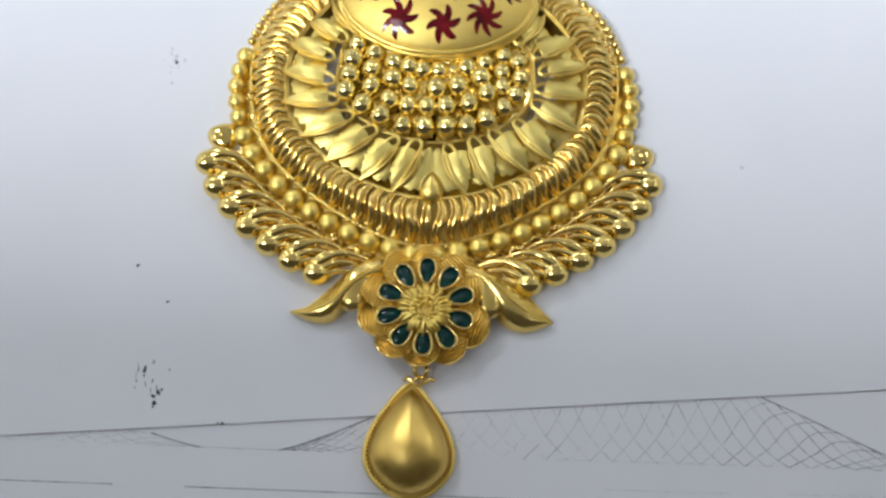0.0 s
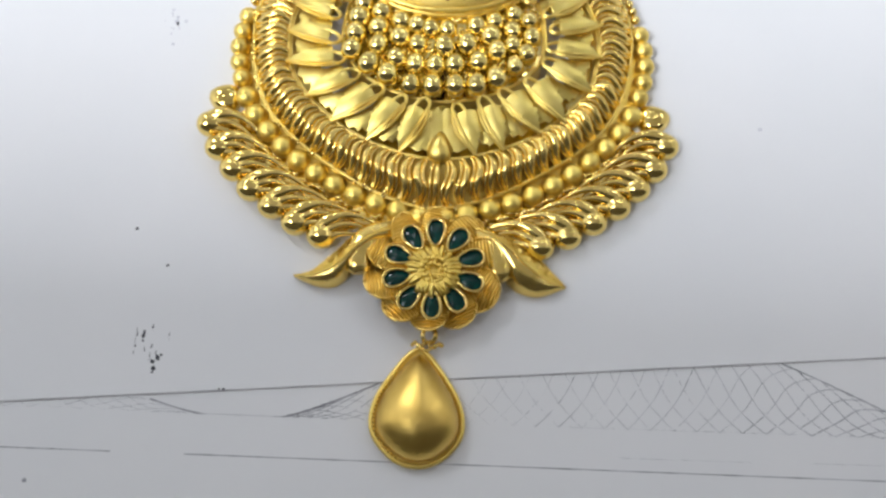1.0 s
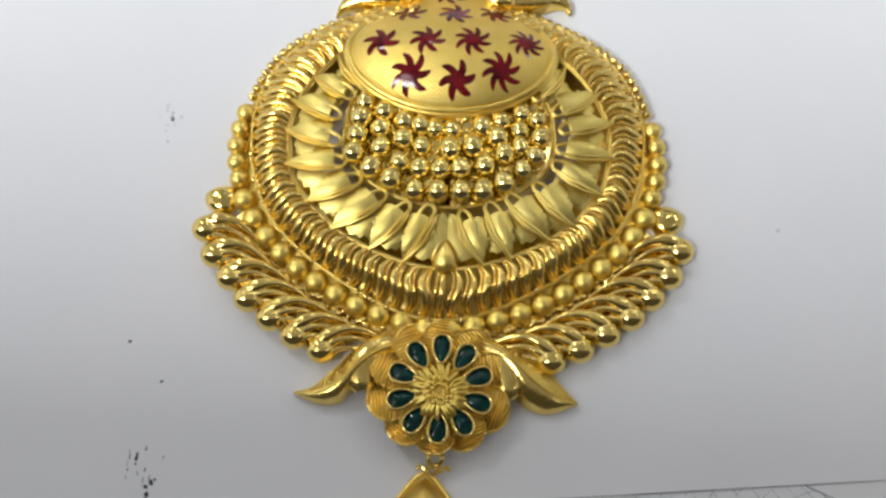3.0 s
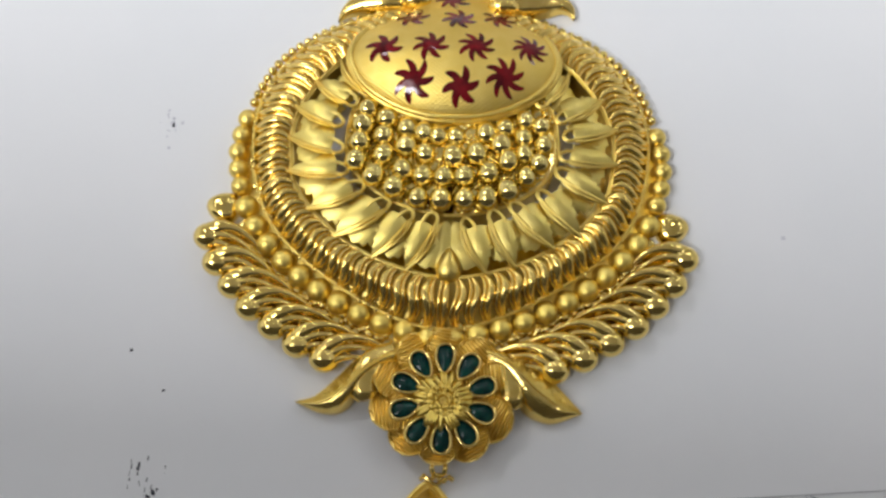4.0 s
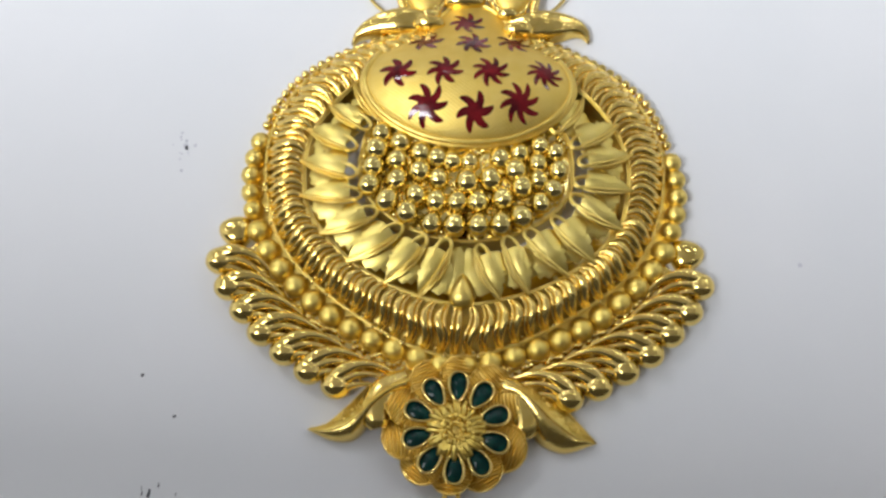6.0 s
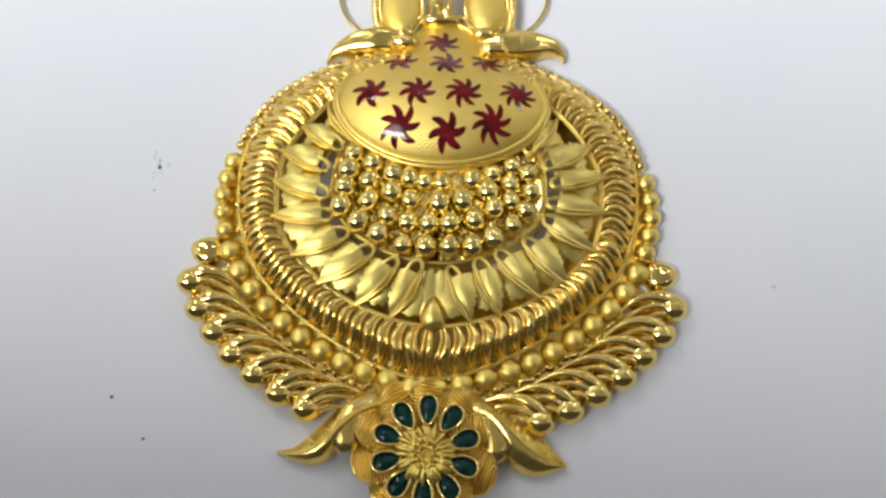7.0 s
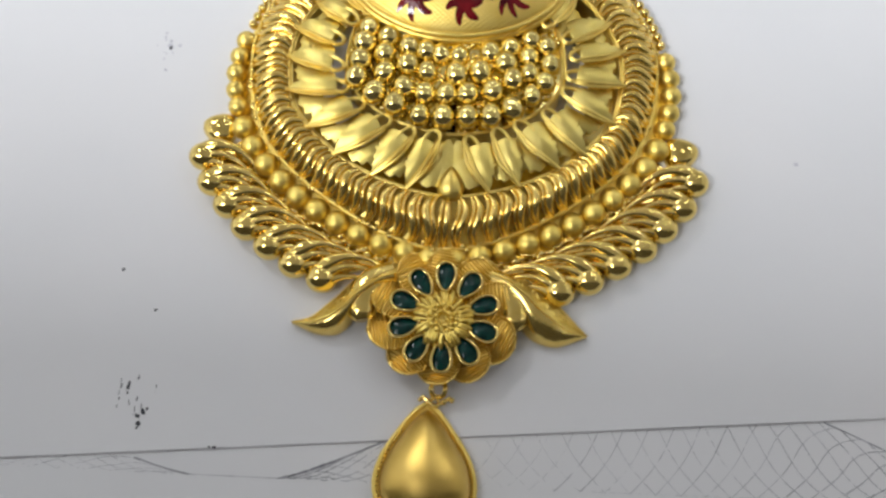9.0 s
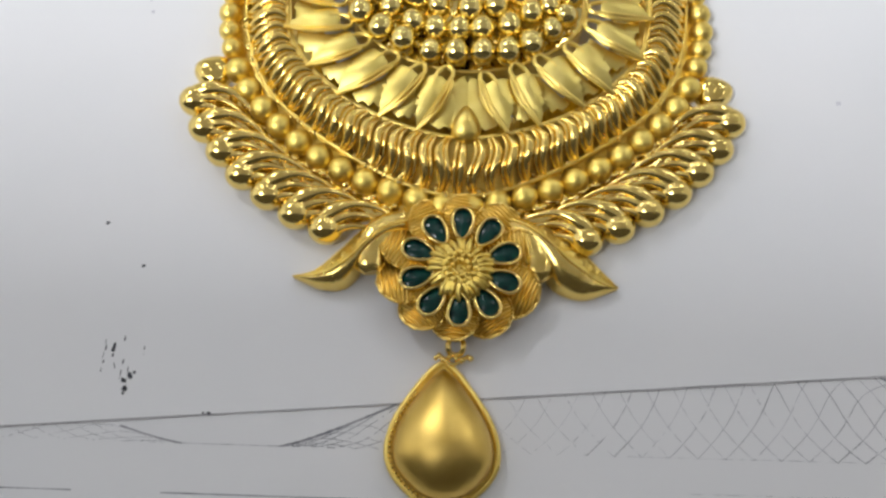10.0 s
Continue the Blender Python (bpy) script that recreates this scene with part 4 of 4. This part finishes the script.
# crest above the dome
for side in (-1, 1):
    s = Shape()
    rows = []
    for rho in (0.03, 0.3, 0.55, 0.78, 0.92, 1.0):
        rows.append([(lean(side * (6.2 + 3.0 * rho * math.cos(q)), 62), 63.0 + 4.6 * rho * math.sin(q), 2.0 + 1.5 * math.sqrt(max(0, 1 - rho ** 2.3))) for q in (2 * math.pi * k / 32 for k in range(32))])
    rows.append([(p[0], p[1], 1.2) for p in rows[-1]])
    base = s.grid(rows, wrap_v=True)
    s.fan([base + k for k in range(32)], (lean(side * 6.2, 62), 63.0, 3.5))
    part("crest_lobe", s.mesh("crest_lobe", GOLD_DOME), pendant, "engraved matte gold lobe", m=CREST)
    s = Shape()
    s.tube([(lean(side * (6.2 + 3.1 * math.cos(q)), 62), 63.0 + 4.8 * math.sin(q), 2.1) for q in np.linspace(0, 2 * math.pi, 40, endpoint=False)], 0.36, 8, closed=True)
    part("crest_lobe_rim", s.mesh("crest_lobe_rim", GOLD_SHINY), pendant, m=CREST)
    s = Shape()
    s.tube([(lean(side * x - 0.5, y), y, 2.6) for x, y in spline([(1.1, 60.2), (0.8, 62.0), (1.2, 65.0), (2.8, 69.0)], 16)], [1.05 - 0.03 * k if k < 8 else 0.82 for k in range(16)], 10)
    part("crest_bar", s.mesh("crest_bar", GOLD_SHINY), pendant, m=CREST)
    s = Shape()
    s.tube([(lean(side * x - 0.4, y), y, 2.2) for x, y in spline([(2.0, 60.6), (2.9, 61.2), (3.9, 60.4), (4.6, 59.2), (5.6, 58.6)], 14)], 0.5, 8)
    part("crest_scroll", s.mesh("crest_scroll", GOLD_SHINY), pendant, m=CREST)
    for k, (x, y) in enumerate(spline([(9.3, 58.9), (9.8, 62), (9.8, 66), (8.4, 69.4)], 17)):
        part("grain", tiny, pendant, m=CREST @ pose(lean(side * x, y) / 1000, y / 1000, 0.0020))
    s = Shape()
    s.tube([(lean(side * x, y), y, 0.7) for x, y in spline([(10.0, 59.4), (12.2, 60.0), (14.4, 62.6), (15.2, 66.0), (13.4, 69.2), (10.2, 70.6)], 26)], 0.26, 7)
    part("crest_loop", s.mesh("crest_loop", GOLD_SHINY), pendant, "thin gold wire loop", m=CREST)
    s = Shape()
    s.ball((lean(side * 5.6, 57), 58.3, 2.3), 1.1, 14, 9, stretch=(1.5, 0.9, 0.9))
    part("crest_bead", s.mesh("crest_bead", GOLD_SHINY), pendant, m=CREST)
s = Shape()
s.ball((lean(-0.6, 57), 60.6, 1.9), 2.3, 24, 12, stretch=(1.35, 0.6, 0.75), floor=0.3)
part("crest_base", s.mesh("crest_base", GOLD_SHINY), pendant, m=CREST)
s = Shape()
s.tube([(lean(3.0 * math.cos(q), 70), 72.5 + 3.0 * math.sin(q), 2.2) for q in np.linspace(0, 2 * math.pi, 30, endpoint=False)], 0.8, 10, closed=True)
part("bail", s.mesh("bail", GOLD_SHINY), pendant, m=CREST)

# drop
drop = part("drop", None, pendant, "matte gold teardrop hanging below the flower")
DROP = Outline([(0, -23.2), (2.6, -22.5), (4.9, -20.3), (5.55, -17.9), (4.8, -15.0), (2.9, -12.0), (1.2, -9.9), (0, -9.0)])


def drop_ring(n, dx=-0.55):
    return [np.array([x + dx - 0.03 * (y + 9), y]) for x, y in DROP.ring(n)]


DC = np.array([0.05, -17.6])
ring = drop_ring(72)
s = Shape()
s.plate([tuple(p) for p in ring], -0.15, 0.55)
part("drop_plate", s.mesh("drop_plate", GOLD_SATIN), drop)
s = Shape()
s.tube([(*p, 0.72) for p in ring], 0.32, 8, closed=True)
part("drop_rim", s.mesh("drop_rim", GOLD_SATIN), drop)
s = Shape()
rows = []
for rho in (0.03, 0.15, 0.3, 0.45, 0.6, 0.72, 0.82, 0.9, 0.96, 1.0):
    rows.append([(*(DC + (p - DC) * (0.915 * rho * (rho ** 1.5 + (1 - rho ** 1.5) * 5.2 / np.linalg.norm(p - DC)))), 0.9 + 3.6 * math.sqrt(max(0, 1 - rho ** 2.0))) for p in ring])
rows.append([(*(DC + (p - DC) * 0.915), 0.5) for p in ring])
base = s.grid(rows, wrap_v=True)
s.fan([base + k for k in range(72)], (*DC, 4.5))
part("drop_dome", s.mesh("drop_dome", GOLD_BRUSHED), drop, "satin matte gold teardrop dome")
ring = drop_ring(72)
s = Shape()
for k in range(44, 68):
    x, y = DC + (np.array(ring[k]) - DC) * 0.955
    s.ball((x, y, 0.85), 0.2, 7, 5)
part("grain_row", s.mesh("grain_row", GOLD_SHINY), drop, "row of tiny gold grains", kind="stuff")
s = Shape()
s.tube([(0.3 + 0.8 * (1 if math.cos(q) > 0 else -1) * abs(math.cos(q)) ** 0.6, -7.4 + 0.85 * math.sin(q), 1.2 + 0.3 * math.cos(2 * q)) for q in np.linspace(0, 2 * math.pi, 28, endpoint=False)], 0.3, 8, closed=True)
part("jump_ring", s.mesh("jump_ring", GOLD_WORN), drop, "small flat gold wire loop")
s = Shape()
rnd = random.Random(9)
for x, y in ((-1.4, -8.4), (-0.9, -8.8), (-0.3, -8.5), (0.4, -8.7), (1.0, -8.8), (1.6, -8.4), (1.9, -8.6), (-1.7, -8.7)):
    s.ball((x, y, 1.0 + rnd.uniform(-0.2, 0.3)), rnd.uniform(0.26, 0.4), 9, 7)
s.tube([(-1.2, -8.5, 1.0), (-0.3, -9.2, 1.1), (0.2, -9.3, 1.1), (1.4, -8.5, 1.0)], 0.24, 7)
part("hanger_knot", s.mesh("hanger_knot", GOLD_SHINY), drop)

# ---- ceiling lamps ----
LAMP_FRAME = plain("lamp_housing", (0.7, 0.7, 0.7), (0.8, 0.8, 0.8), 0.4, 5.0)
for lx, ly, ls, lw in LAMPS:
    fixture = tagged(new("ceiling_lamp"), "square white panel lamp in the ceiling", "ceiling lamp", "ceiling lamps")
    fixture.location = (lx, ly, CEILING_Z)
    h = ls * 500
    for x0, y0, x1, y1 in ((-h - 30, -h - 30, h + 30, -h), (-h - 30, h, h + 30, h + 30), (-h - 30, -h, -h, h), (h, -h, h + 30, h)):
        t = Shape()
        t.plate([(x0, y0), (x1, y0), (x1, y1), (x0, y1)], -35, 0)
        part("frame_bar", t.mesh("frame_bar", LAMP_FRAME, smooth=False), fixture)

for lx, ly, lw in SPOTS:
    spot = tagged(new("downlight"), "small round white downlight in the ceiling", "downlight", "ceiling downlights")
    spot.location = (lx, ly, CEILING_Z)
    t = Shape()
    t.tube([(62 * math.cos(q), 62 * math.sin(q), -6) for q in np.linspace(0, 2 * math.pi, 28, endpoint=False)], 9, 8, closed=True)
    part("trim_ring", t.mesh("trim_ring", LAMP_FRAME), spot)
